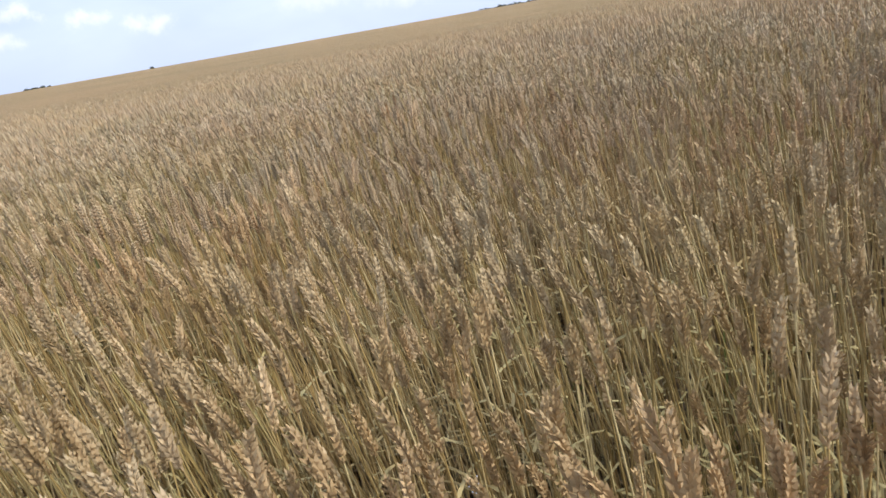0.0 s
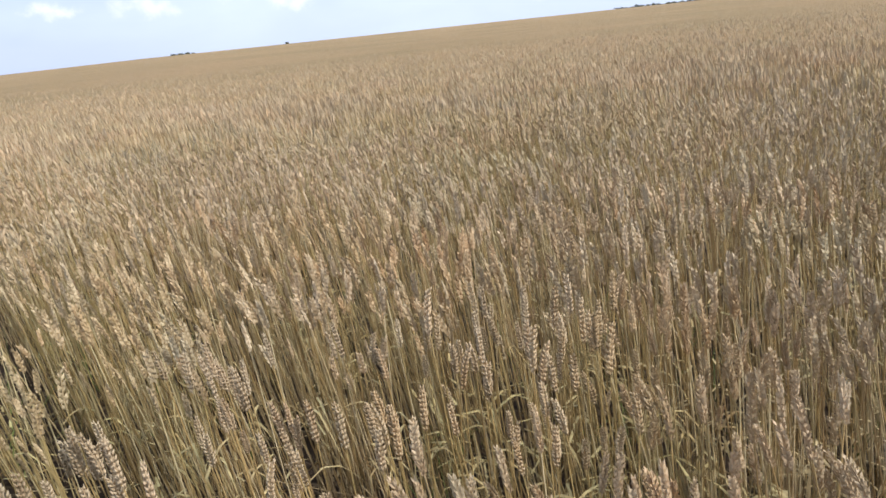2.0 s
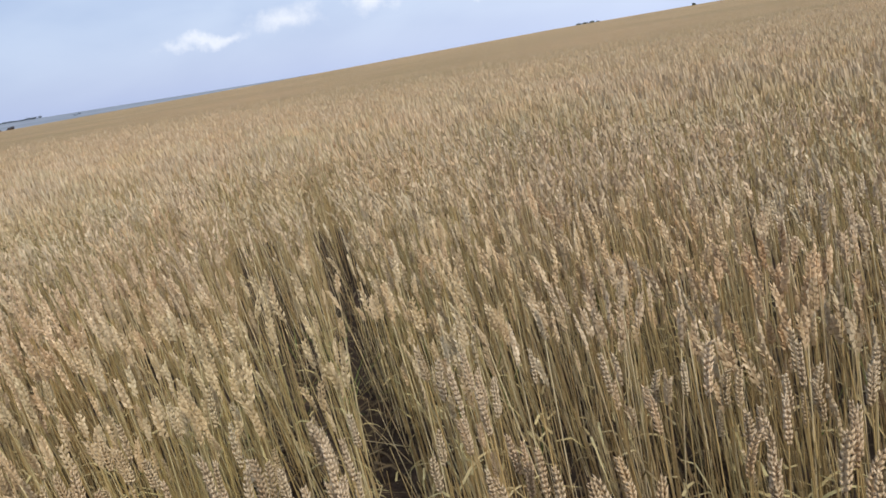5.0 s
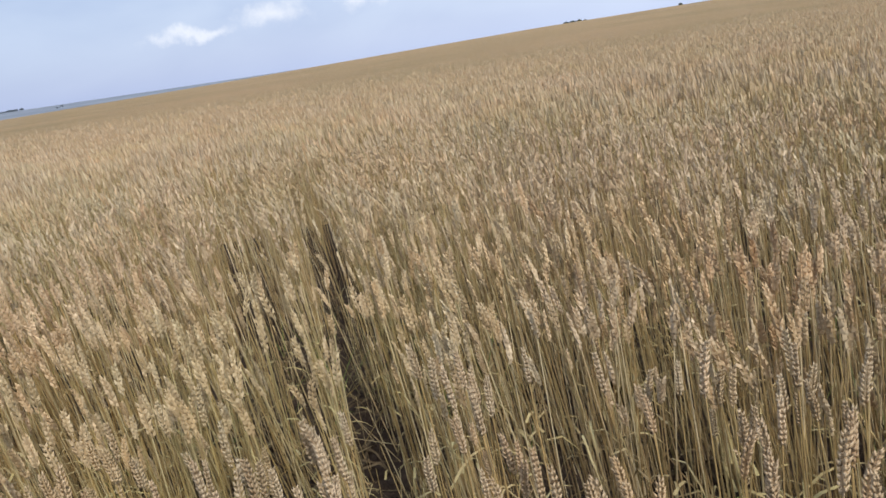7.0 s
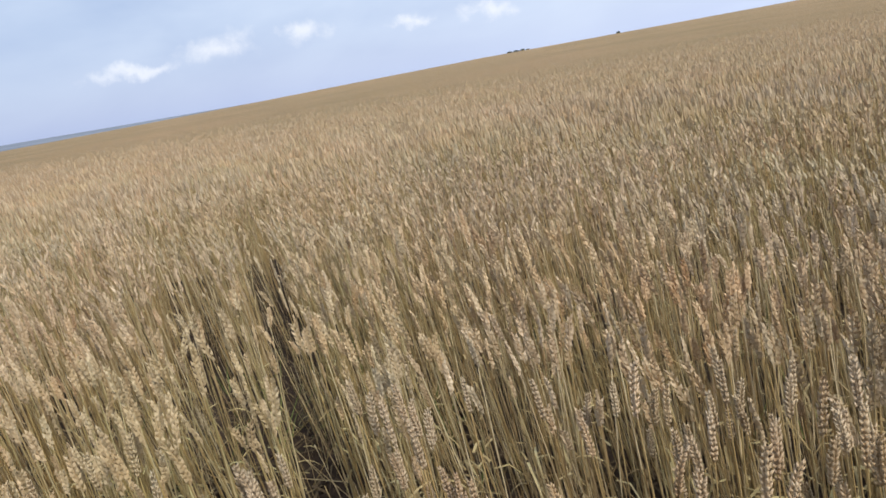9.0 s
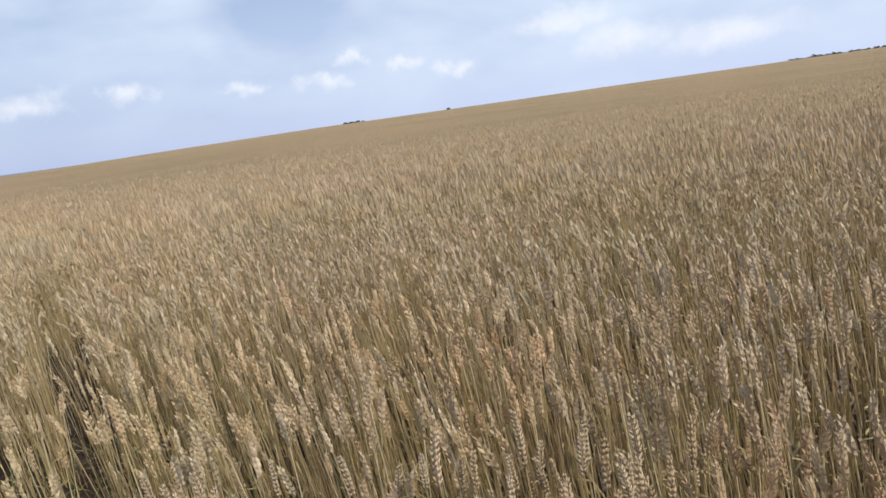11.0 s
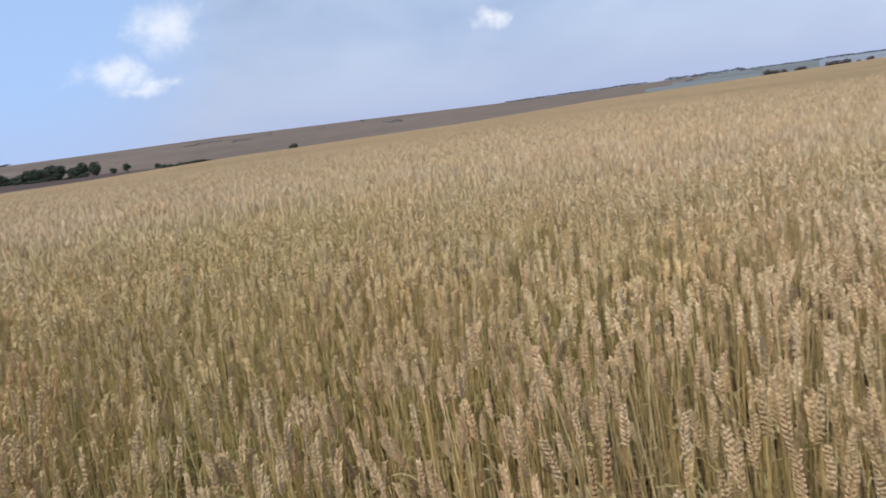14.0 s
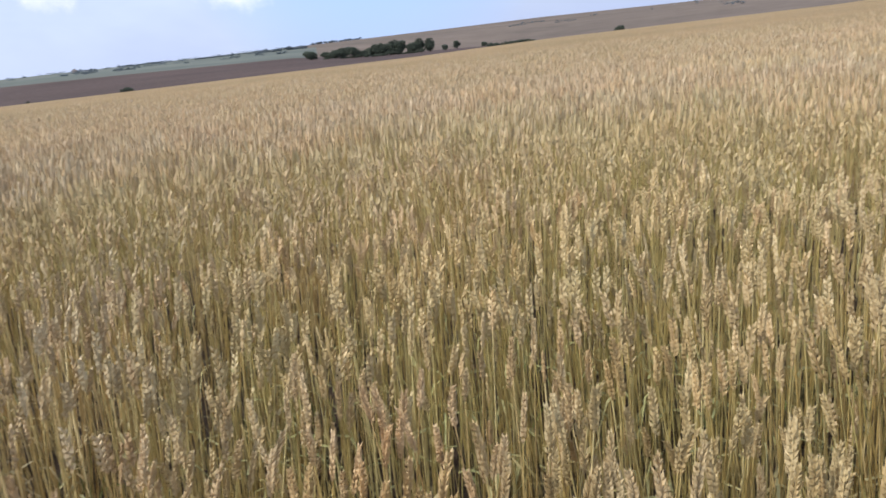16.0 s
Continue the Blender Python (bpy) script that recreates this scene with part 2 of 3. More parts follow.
# withered leaves, coloured dark to paint the shade between the stalks
SHADE_THATCH = plant_material("shade-dark withered leaf", (0.085, 0.058, 0.034), (0.165, 0.118, 0.072), (0.075, 0.095, 0.035), 0.4, 0.85)


def canopy_material():
    """The crop from afar: ears and the shade in the gaps between them, painted as a stipple of straw colours."""
    m, n, l = shade("wheat canopy")
    fine = ramp(n, [(0.32, (0.29, 0.20, 0.111)), (0.50, (0.405, 0.290, 0.169)), (0.66, (0.52, 0.386, 0.239))])
    l.new(noise_of(n, l, 30.0, 4.0, (1, 1, 0.3), 0.75), fine.inputs[0])
    broad = ramp(n, [(0.35, (0.86, 0.88, 0.80)), (0.65, (1.08, 1.03, 0.98))])
    l.new(noise_of(n, l, 0.06, 4.0, None, 0.6), broad.inputs[0])
    c = blend(n, l, 1.0, fine.outputs[0], broad.outputs[0], "MULTIPLY")
    finish(n, l, c, 0.85, noise_of(n, l, 9.0, 4.0), 1.0, 0.30, 0.15)
    return m


CANOPY = canopy_material()


def earth_material(name, dark, light, scale, fine, bump=0.5, distance=0.02):
    m, n, l = shade(name)
    r = ramp(n, [(0.3, dark), (0.7, light)])
    l.new(noise_of(n, l, fine, 6.0, None, 0.7), r.inputs[0])
    broad = ramp(n, [(0.3, (0.8, 0.8, 0.8)), (0.7, (1.15, 1.12, 1.1))])
    l.new(noise_of(n, l, scale, 4.0), broad.inputs[0])
    c = blend(n, l, 1.0, r.outputs[0], broad.outputs[0], "MULTIPLY")
    finish(n, l, c, 0.95, noise_of(n, l, fine * 2, 5.0), bump, distance, 0.1)
    return m


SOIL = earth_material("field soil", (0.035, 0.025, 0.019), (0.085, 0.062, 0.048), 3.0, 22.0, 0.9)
PLOUGHED = earth_material("ploughed earth", (0.062, 0.044, 0.042), (0.110, 0.080, 0.076), 0.02, 0.5, 0.6, 0.2)
# distance haze is mixed into the colours of pasture and meadow
HAZY_PASTURE = earth_material("hazy far pasture", (0.095, 0.115, 0.108), (0.165, 0.178, 0.160), 0.004, 0.012, 0.3, 0.5)
HAZY_MEADOW = earth_material("hazy far meadow", (0.122, 0.144, 0.156), (0.178, 0.200, 0.204), 0.004, 0.012, 0.3, 0.5)
STUBBLE = earth_material("far stubble", (0.128, 0.102, 0.086), (0.182, 0.148, 0.128), 0.006, 0.05, 0.3, 0.5)
# woodland colour lightened and blued to stand for distance haze
HAZY_WOOD = earth_material("hazy far woodland", (0.080, 0.100, 0.125), (0.125, 0.150, 0.175), 0.01, 0.05, 0.8, 2.0)
# the ridge's pale blue is haze painted into its colour
HAZY_RIDGE = earth_material("hazy far ridge", (0.190, 0.220, 0.275), (0.250, 0.285, 0.340), 0.006, 0.02, 0.3, 0.5)
LEAF = earth_material("tree foliage", (0.036, 0.048, 0.042), (0.078, 0.092, 0.070), 0.15, 1.2, 0.6, 0.1)
RUSSET = earth_material("brown foliage", (0.050, 0.040, 0.042), (0.100, 0.078, 0.074), 0.15, 1.2, 0.6, 0.1)
BARK = earth_material("bark", (0.05, 0.04, 0.03), (0.11, 0.09, 0.07), 0.5, 9.0)
WALL = earth_material("house wall", (0.42, 0.33, 0.28), (0.55, 0.45, 0.40), 0.3, 3.0, 0.2)
TILE = earth_material("roof tile", (0.15, 0.115, 0.105), (0.22, 0.17, 0.155), 0.5, 4.0, 0.3)
PANE = earth_material("window pane", (0.03, 0.035, 0.04), (0.06, 0.065, 0.07), 0.5, 2.0, 0.05)

# ---- the land ----
EYE = 1.42
CENTRE = np.array((0.0, 1.6))


def knots(az, *pairs):
    """A value by the bearing, between a few known ones."""
    return np.interp(az, [a for a, _ in pairs], [v for _, v in pairs])


def wheat_reach(az):
    return knots(az, (-180, 170), (-60, 240), (30, 260), (60, 210), (100, 150), (160, 140), (180, 170))


def wheat_up(az):
    """How far the crop's far edge stands above the eye's level, in degrees."""
    return knots(az, (-180, -0.6), (-120, 0.2), (-60, 0.55), (-10, 0.66), (5, 0.74), (30, 0.76), (40, 0.62), (50, 0.44),
                 (62, 0.25), (75, 0.08), (90, -0.08), (100, -0.40), (120, -0.52), (130, -0.74), (150, -0.80), (180, -0.7))


def mid_up(az):
    """The far edge of the ploughed field."""
    return knots(az, (-180, 0.4), (-120, -0.3), (60, -0.3), (90, -0.2), (118, -0.56), (124, -0.60), (127, -0.48), (131, -0.36), (134, -0.25), (137.5, 0.03),
                 (140, 0.22), (155, 0.44), (166, 0.52), (180, 0.5))


def far_up(az):
    """The skyline of the far hills."""
    return knots(az, (-180, 0.8), (-120, 0.2), (30, 0.3), (45, 0.44), (60, 0.53), (80, 0.66), (98, 0.76), (108, 0.96), (120, 1.13),
                 (130, 1.08), (150, 1.0), (166, 0.95), (180, 0.88))


def land(r, az):
    """The ground's height at a distance and a bearing (arrays)."""
    az = (np.asarray(az, float) + 180) % 360 - 180
    reach = wheat_reach(az)
    edge = EYE - 0.80 + np.tan(np.radians(wheat_up(az))) * reach
    near = edge * np.clip((r - 12) / (reach - 12), 0, None) ** 1.35
    mid = EYE + np.tan(np.radians(mid_up(az))) * 420
    far = EYE + np.tan(np.radians(far_up(az))) * 1500
    z = np.where(r < reach, near, edge + (mid - edge) * np.clip((r - reach) / (420 - reach), 0, 1) ** 1.2)
    rise = np.clip((r - 420) / (1500 - 420), 0, 1)
    z = np.where(r > 420, mid + (far - mid) * rise ** 0.9, z)
    return np.where(r > 1500, far - (r - 1500) * 0.02, z)


def place(r, az, up=0.0):
    d = heading(az)
    return Vector((CENTRE[0] + d.x * r, CENTRE[1] + d.y * r, float(land(np.array(float(r)), np.array(float(az)))) + up))


def polar_sheet(name, radii, step, height, pick, materials):
    """A sheet over rings and bearings; height(r, az) gives z, pick(r, az) the material's number. Radii: rings, or a function of shares and bearings."""
    az = np.arange(-180, 180, step)
    if callable(radii):
        u2, a2 = np.meshgrid(np.append(np.linspace(0, 1, 110), 1.001), az, indexing="ij")
        r2 = radii(u2, a2)
        radii = u2[:, 0]
    else:
        r2, a2 = np.meshgrid(np.array(radii), az, indexing="ij")
    z = height(r2, a2)
    v = np.stack([CENTRE[0] - np.sin(np.radians(a2)) * r2, CENTRE[1] + np.cos(np.radians(a2)) * r2, z], -1).reshape(-1, 3)
    n, k = len(radii), len(az)
    i, j = np.meshgrid(np.arange(n - 1), np.arange(k), indexing="ij")
    f = np.stack([i * k + j, (i + 1) * k + j, (i + 1) * k + (j + 1) % k, i * k + (j + 1) % k], -1).reshape(-1, 4)[:, ::-1]
    me = bpy.data.meshes.new(name)
    me.from_pydata(v.tolist(), [], f.tolist())
    for m in materials:
        me.materials.append(m)
    rm, am = (r2[:-1] + r2[1:]) / 2, a2[:-1] + step / 2
    me.polygons.foreach_set("material_index", pick(rm, am).astype(np.int32).ravel())
    me.polygons.foreach_set("use_smooth", np.ones(len(f), bool))
    me.update()
    return me


def ground_pick(r, az):
    """0 soil, 1 ploughed, 2 pasture, 3 stubble, 4 woodland, 5 the farthest ridge, 6 meadow; 2, 4, 5 and 6 have haze in
    their colour.
    """
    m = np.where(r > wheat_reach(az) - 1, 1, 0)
    hill = r > 425
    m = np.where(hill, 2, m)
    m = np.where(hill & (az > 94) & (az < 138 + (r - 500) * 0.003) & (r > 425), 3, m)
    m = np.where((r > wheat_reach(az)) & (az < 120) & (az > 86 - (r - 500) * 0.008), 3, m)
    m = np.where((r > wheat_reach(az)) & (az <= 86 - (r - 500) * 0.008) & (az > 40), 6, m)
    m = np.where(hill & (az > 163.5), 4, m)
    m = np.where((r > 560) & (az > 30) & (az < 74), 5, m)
    return m


rings = [0.05, 0.6] + list(np.arange(1.2, 14, 0.8)) + list(np.geomspace(14, 5000, 60))
ground = new("ground", polar_sheet("ground", rings, 2.0, land, ground_pick, [SOIL, PLOUGHED, HAZY_PASTURE, STUBBLE, HAZY_WOOD, HAZY_RIDGE, HAZY_MEADOW]))
tagged(ground, "dark soil under the crop, brown ploughed field, pale and haze-tinted far fields", "ground", kind="structure")

# ---- the wheat ----
ROW_AZ, ROW_GAP = 52.5, 0.15
rng = np.random.default_rng(7)


def floret(at, way, length, wide, sides, twist=0.0, belly=0.40):
    """A grain in its husk: a spindle from at along way, blunt below and pointed above. Two sides make a thin four-faced one."""
    way = np.array(way, float) / np.linalg.norm(way)
    side = np.cross(way, (0.3, 1.0, 0.0))
    side /= np.linalg.norm(side)
    front = np.cross(way, side)
    if sides == 2:
        c, k = math.cos(twist), math.sin(twist)
        u, w = side * c + front * k, front * c - side * k
        v = np.array([(0, 0, 0), way * length, way * length * belly + u * wide + w * wide * 0.7, way * length * belly - u * wide + w * wide * 0.7])
        return v + at, np.array([(0, 2, 3), (1, 3, 2), (0, 1, 2), (0, 3, 1)])
    a = np.arange(sides) * 2 * np.pi / sides + twist
    ring = way * length * belly + np.cos(a)[:, None] * side * wide + np.sin(a)[:, None] * front * wide
    v = np.vstack([[0, 0, 0], ring, way * length]) + at
    f = [(0, 1 + (i + 1) % sides, 1 + i) for i in range(sides)] + [(1 + i, 1 + (i + 1) % sides, sides + 1) for i in range(sides)]
    return v, np.array(f)


def tube(zs, radii, sides):
    a = np.arange(sides) * 2 * np.pi / sides
    v = np.vstack([np.stack([np.cos(a) * r, np.sin(a) * r, np.full(sides, z)], -1) for z, r in zip(zs, radii)])
    f = []
    for k in range(len(zs) - 1):
        for i in range(sides):
            p, q = k * sides + i, k * sides + (i + 1) % sides
            f += [(p, q, q + sides), (p, q + sides, p + sides)]
    return v, np.array(f)


def joined(pieces):
    vs, fs, n = [], [], 0
    for v, f in pieces:
        vs.append(v), fs.append(f + n)
        n += len(v)
    return np.vstack(vs), np.vstack(fs)


def ear_mesh(length, count, husks, sides, size, wide, r):
    """An ear that stands from z = 0: a core with pointed spikelets in two ranks, each of one or two husks, slimmer to both ends."""
    pieces = [tube([-0.002, length * 0.3, length * 0.9], [0.0014, 0.0030, 0.0016], 3)]
    for i in range(count):
        u = (i + 0.5) / count
        fat = (0.72 + 0.40 * math.sin(math.pi * min(1, u * 0.80 + 0.16))) * r.uniform(0.92, 1.08)
        out = 1 if i % 2 else -1
        at = np.array((out * 0.0017, r.uniform(-0.0008, 0.0008), u * length * 0.90 - 0.002))
        husk = []
        for k in ((-1, 1) if husks == 2 else (0,)):
            way = (out * r.uniform(0.22, 0.52) * fat, k * r.uniform(0.12, 0.38) * fat, 1.0)
            husk.append(floret(at + (0, 0.0012 * k, 0), way, size * fat * r.uniform(0.92, 1.15), wide * fat, sides, r.uniform(0, 2)))
        pieces.append(joined(husk))
    return pieces


def leaf_mesh(start, length, droop, wide, turn, r, n=4):
    """A dry blade that leaves the stalk and bends over."""
    v = []
    for k in range(n + 1):
        u = k / n
        out, up = length * (u - 0.15 * u * u), length * (0.75 * u - droop * u * u)
        w = wide * (1 - 0.92 * u ** 1.5)
        tw = 0.9 * u
        for s in (-1, 1):
            v.append((out, s * w * math.cos(tw), start + up + s * w * math.sin(tw)))
    v = np.array(v)
    c, s = math.cos(turn), math.sin(turn)
    v = np.stack([v[:, 0] * c - v[:, 1] * s, v[:, 0] * s + v[:, 1] * c, v[:, 2]], -1)
    f = []
    for k in range(n):
        f += [(2 * k, 2 * k + 2, 2 * k + 3), (2 * k, 2 * k + 3, 2 * k + 1)]
    return v, np.array(f)


STALK = 0.72


def plant_parts(detail, r):
    """The parts of one stalk as (name, verts, faces, material number), its foot at the origin."""
    length = r.uniform(0.070, 0.102)
    if detail == 3:
        pieces = ear_mesh(length, 18, 2, 3, 0.0130, 0.0030, r)
        ear = joined(pieces)
        stalk = tube([0, 0.4, STALK + 0.01], [0.0024, 0.0021, 0.0014], 3)
    elif detail == 2:
        ear = joined(ear_mesh(length, 12, 1, 3, 0.0180, 0.0050, r))
        stalk = tube([0.1, STALK + 0.01], [0.0024, 0.0017], 3)
    elif detail == 1:
        ear = joined([floret(np.array(((-1) ** k * 0.002, 0, length * 0.19 * k - 0.002)), ((-1) ** k * 0.16, r.uniform(-0.1, 0.1), 1), 0.036, 0.0062, 2, r.uniform(0, 6.28))
                      for k in range(5)])
        stalk = tube([0.2, STALK], [0.0024, 0.0017], 3)
    else:
        v, f = floret(np.zeros(3), (r.uniform(-0.1, 0.1), 0.05, 1), length * 1.25, 0.0085, 2, r.uniform(0, 6.28), 0.5)
        ear = (v + (0, 0, STALK - 0.02), f)
        if detail == 0:
            return [("ear", *ear, 0)]
        return [("stalk", *tube([0.3, STALK], [0.0026, 0.002], 3), 1), ("ear", *ear, 0)]
    v, f = ear
    bend = r.uniform(0.0, 0.22)
    nod = lambda q: np.stack([q[:, 0] + bend * q[:, 2] ** 2 / 0.09, q[:, 1], q[:, 2] + STALK], -1)
    parts = [("stalk", *stalk, 1), ("ear", nod(v), f, 0)]
    if detail == 3:
        EAR_PIECES[len(EAR_PIECES)] = [(nod(a), b) for a, b in pieces]
    if detail >= 2:
        for k in range(r.choice((0, 0, 1, 2)) if detail == 3 else r.choice((0, 0, 1))):
            parts.append(("leaf", *leaf_mesh(r.uniform(0.30, 0.58), r.uniform(0.09, 0.20), r.uniform(0.5, 1.5), r.uniform(0.0025, 0.0045),
                                             r.uniform(0, 6.28), r), 2))
    return parts


EAR_PIECES = {}      # the core and the spikelets of each detailed ear
pick_random = random.Random(3)
KINDS = {d: [plant_parts(d, pick_random) for _ in range(n)] for d, n in ((3, 14), (2, 10), (1, 6), (0.5, 4), (0, 4))}

LINE = np.array([(0.0, 0.0), (0.22, 0.93), (0.34, 2.03), (0.06, 1.84), (-1.03, 0.66)])


def off_line(p):
    """The distance of places from the line that one walks through the crop."""
    best = np.full(len(p), 1e9)
    for a, b in zip(LINE[:-1], LINE[1:]):
        u = np.clip(((p - a) @ (b - a)) / ((b - a) @ (b - a)), 0, 1)
        best = np.minimum(best, np.linalg.norm(p - a - u[:, None] * (b - a), axis=1))
    return best


def bearing(p):
    return np.degrees(np.arctan2(-(p[:, 0] - CENTRE[0]), p[:, 1] - CENTRE[1]))


ALONG, ACROSS = np.array(heading(ROW_AZ).xy), np.array((math.cos(radians(ROW_AZ)), math.sin(radians(ROW_AZ))))
ROW_START = float(np.array((0.34, 2.03)) @ ACROSS) + 0.07 + ROW_GAP / 2


def sown(reach, density):
    """Places on the drilled rows inside a square of that half side, with their scatter."""
    k = np.arange(-int(reach / ROW_GAP), int(reach / ROW_GAP) + 1)
    per = int(2 * reach * density * ROW_GAP)
    s = rng.uniform(-reach, reach, (len(k), per))
    wander = 0.016 * np.sin(s * 1.3 + k[:, None] * 2.1) + 0.010 * np.sin(s * 4.1 + k[:, None])
    t = ROW_START + k[:, None] * ROW_GAP + wander + rng.normal(0, 0.026, s.shape)
    centre_s = float(CENTRE @ ALONG)
    return ((s + centre_s)[..., None] * ALONG + t[..., None] * ACROSS).reshape(-1, 2)


def seen(p):
    """The ground that one looks over on the walk: from its start, its stop and its end."""
    out = np.zeros(len(p), bool)
    for x, y, right, left in ((0.0, 0.0, -42, 60), (0.25, 1.2, -38, 60), (0.34, 2.03, -22, 112), (-0.2, 1.5, 60, 192), (-1.03, 0.66, 80, 196)):
        az = np.degrees(np.arctan2(x - p[:, 0], p[:, 1] - y))
        out |= (az - right) % 360 < left - right
    return out


STOP = np.array((0.34, 2.03))       # where one stands and looks about


def along_line(p, start, slope, wide, first, last, taper=0.0):
    """Whether places lie in a bare strip that leaves the stop's line at start and drifts by slope; it narrows by taper towards its end."""
    s, t = (p - STOP) @ ALONG, (p - STOP) @ ACROSS
    wave = 0.010 * np.sin(s * 3.1 + start * 40) + 0.006 * np.sin(s * 9)
    half = wide * (1 - taper * np.clip((s - first) / (last - first), 0, 1))
    return (np.abs(t - start - slope * s - wave) < half) & (s > first) & (s < last)


STRIPS = [(0.085, 0.0, 0.067, -1.0, 4.8, -0.15), (-0.01, -0.057, 0.025, 1.2, 13.0, -1.8), (-0.09, -0.075, 0.025, 1.2, 6.0, -0.9),
          (0.42, 0.0, 0.040, 0.5, 1.5, 0.3)]


def missed(p):
    """Where the drill missed: bare strips along the rows, and one short one across."""
    gone = np.zeros(len(p), bool)
    for strip in STRIPS:
        gone |= along_line(p, *strip)
    s, t = (p - STOP) @ ALONG, (p - STOP) @ ACROSS
    return gone | ((np.abs(s - 0.42 + 0.29 * (t + 1.72) - 0.012 * np.sin(s * 3.1)) < 0.05) & (t > -2.3) & (t < -1.55))


def thinned(p):
    """The crop without the strips, but for a straggler here and there."""
    return p[~missed(p) | (rng.uniform(0, 1, len(p)) < 0.015)]


def tufted(p):
    """Seedlings thinned to loose tufts, a hand or two apart."""
    x, y = p[:, 0], p[:, 1]
    rich = np.sin(x * 33 + 2.2 * np.sin(y * 17 + 1)) * np.sin(y * 29 + 2.2 * np.sin(x * 19))
    return p[rng.uniform(0, 1, len(p)) < 0.76 + 0.5 * rich]


fields = []      # (places, detail)
p = tufted(sown(4.6, 440))
stunted = p[missed(p)]      # weak plants that stayed low in the strips
p = thinned(p)
d = off_line(p)
near_side = seen(p) | (d < 0.5)
closest, close = p[(d < 1.28) & near_side], p[(d >= 1.28) & (d < 2.7) & near_side]
fields += [(closest, 3), (close, 2)]
behind = p[(d < 2.7) & ~near_side]
fields.append((behind, 0.5))
p = thinned(tufted(sown(12.5, 425)))
d = off_line(p)
r = np.linalg.norm(p - CENTRE, axis=1)
mid = p[(d >= 2.7) & (r < 5.6) & seen(p)]
fields.append((mid, 1))
fields.append((p[(d >= 2.7) & (r >= 5.6) & (r < 8.5) & seen(p)], 0.5))
fields.append((p[(d >= 2.7) & (r >= 8.5) & (r < 12) & seen(p)], 0))
fields.append((p[(d >= 2.7) & (r < 7.5) & ~seen(p)][::2], 0.5))
fields.append((p[(d >= 2.7) & (r >= 7.5) & (r < 12) & ~seen(p)][::7], 0))
p = rng.uniform(-42, 42, (570000, 2)) + CENTRE
r = np.linalg.norm(p - CENTRE, axis=1)
chance = rng.uniform(0, 1, len(p))
keep = (r >= 12) & (r < 42) & (chance < np.where(seen(p), 1.3 * np.clip((42 - r) / 30, 0, 1) ** 2, 0.01))
fields.append((p[keep], 0))

LEAN = np.array((-0.062, -0.014))      # the wind's mean push on an ear, metres


def growth(places):
    """Each plant's height, its push and its turn."""
    n = len(places)
    wave = np.sin(places[:, 0] * 2.3 + 1) * np.cos(places[:, 1] * 1.9)
    tall = 1.015 + 0.03 * wave + rng.normal(0, 0.045, n) - np.where(rng.uniform(0, 1, n) < 0.42, rng.uniform(0.02, 0.24, n), 0)      # side shoots stay shorter
    push = LEAN + rng.normal(0, 0.036, (n, 2)) + 0.02 * np.stack([wave, -wave], -1)
    push += 0.022 * np.stack([np.sin(places[:, 0] * 9 + 2 * np.sin(places[:, 1] * 7)), np.cos(places[:, 1] * 11 + places[:, 0] * 4)], -1)
    return tall, push, rng.uniform(0, 2 * np.pi, n)


def grown(places, detail, low=0.0):
    """The triangles of many plants: verts, faces, material numbers."""
    tall, push, turn = growth(places)
    r = np.linalg.norm(places - CENTRE, axis=1)
    base = land(r, bearing(places))
    which = rng.integers(0, len(KINDS[detail]), len(places))
    for k, parts in enumerate(KINDS[detail]):
        sel = which == k
        if not sel.any():
            continue
        v, f = joined([(q[1], q[2]) for q in parts])
        mat = np.concatenate([np.full(len(q[2]), q[3]) for q in parts])
        c, s = np.cos(turn[sel])[:, None], np.sin(turn[sel])[:, None]
        z = v[None, :, 2] * tall[sel][:, None]
        bow = np.clip(v[:, 2] / STALK, 0, None)[None, :] ** 1.8
        x = v[:, 0] * c - v[:, 1] * s + places[sel][:, :1] + push[sel][:, :1] * bow
        y = v[:, 0] * s + v[:, 1] * c + places[sel][:, 1:] + push[sel][:, 1:] * bow
        n = int(sel.sum())
        yield (np.stack([x, y, z + base[sel][:, None]], -1).reshape(-1, 3),
               (f[None] + (np.arange(n) * len(v))[:, None, None]).reshape(-1, 3), np.tile(mat, n))


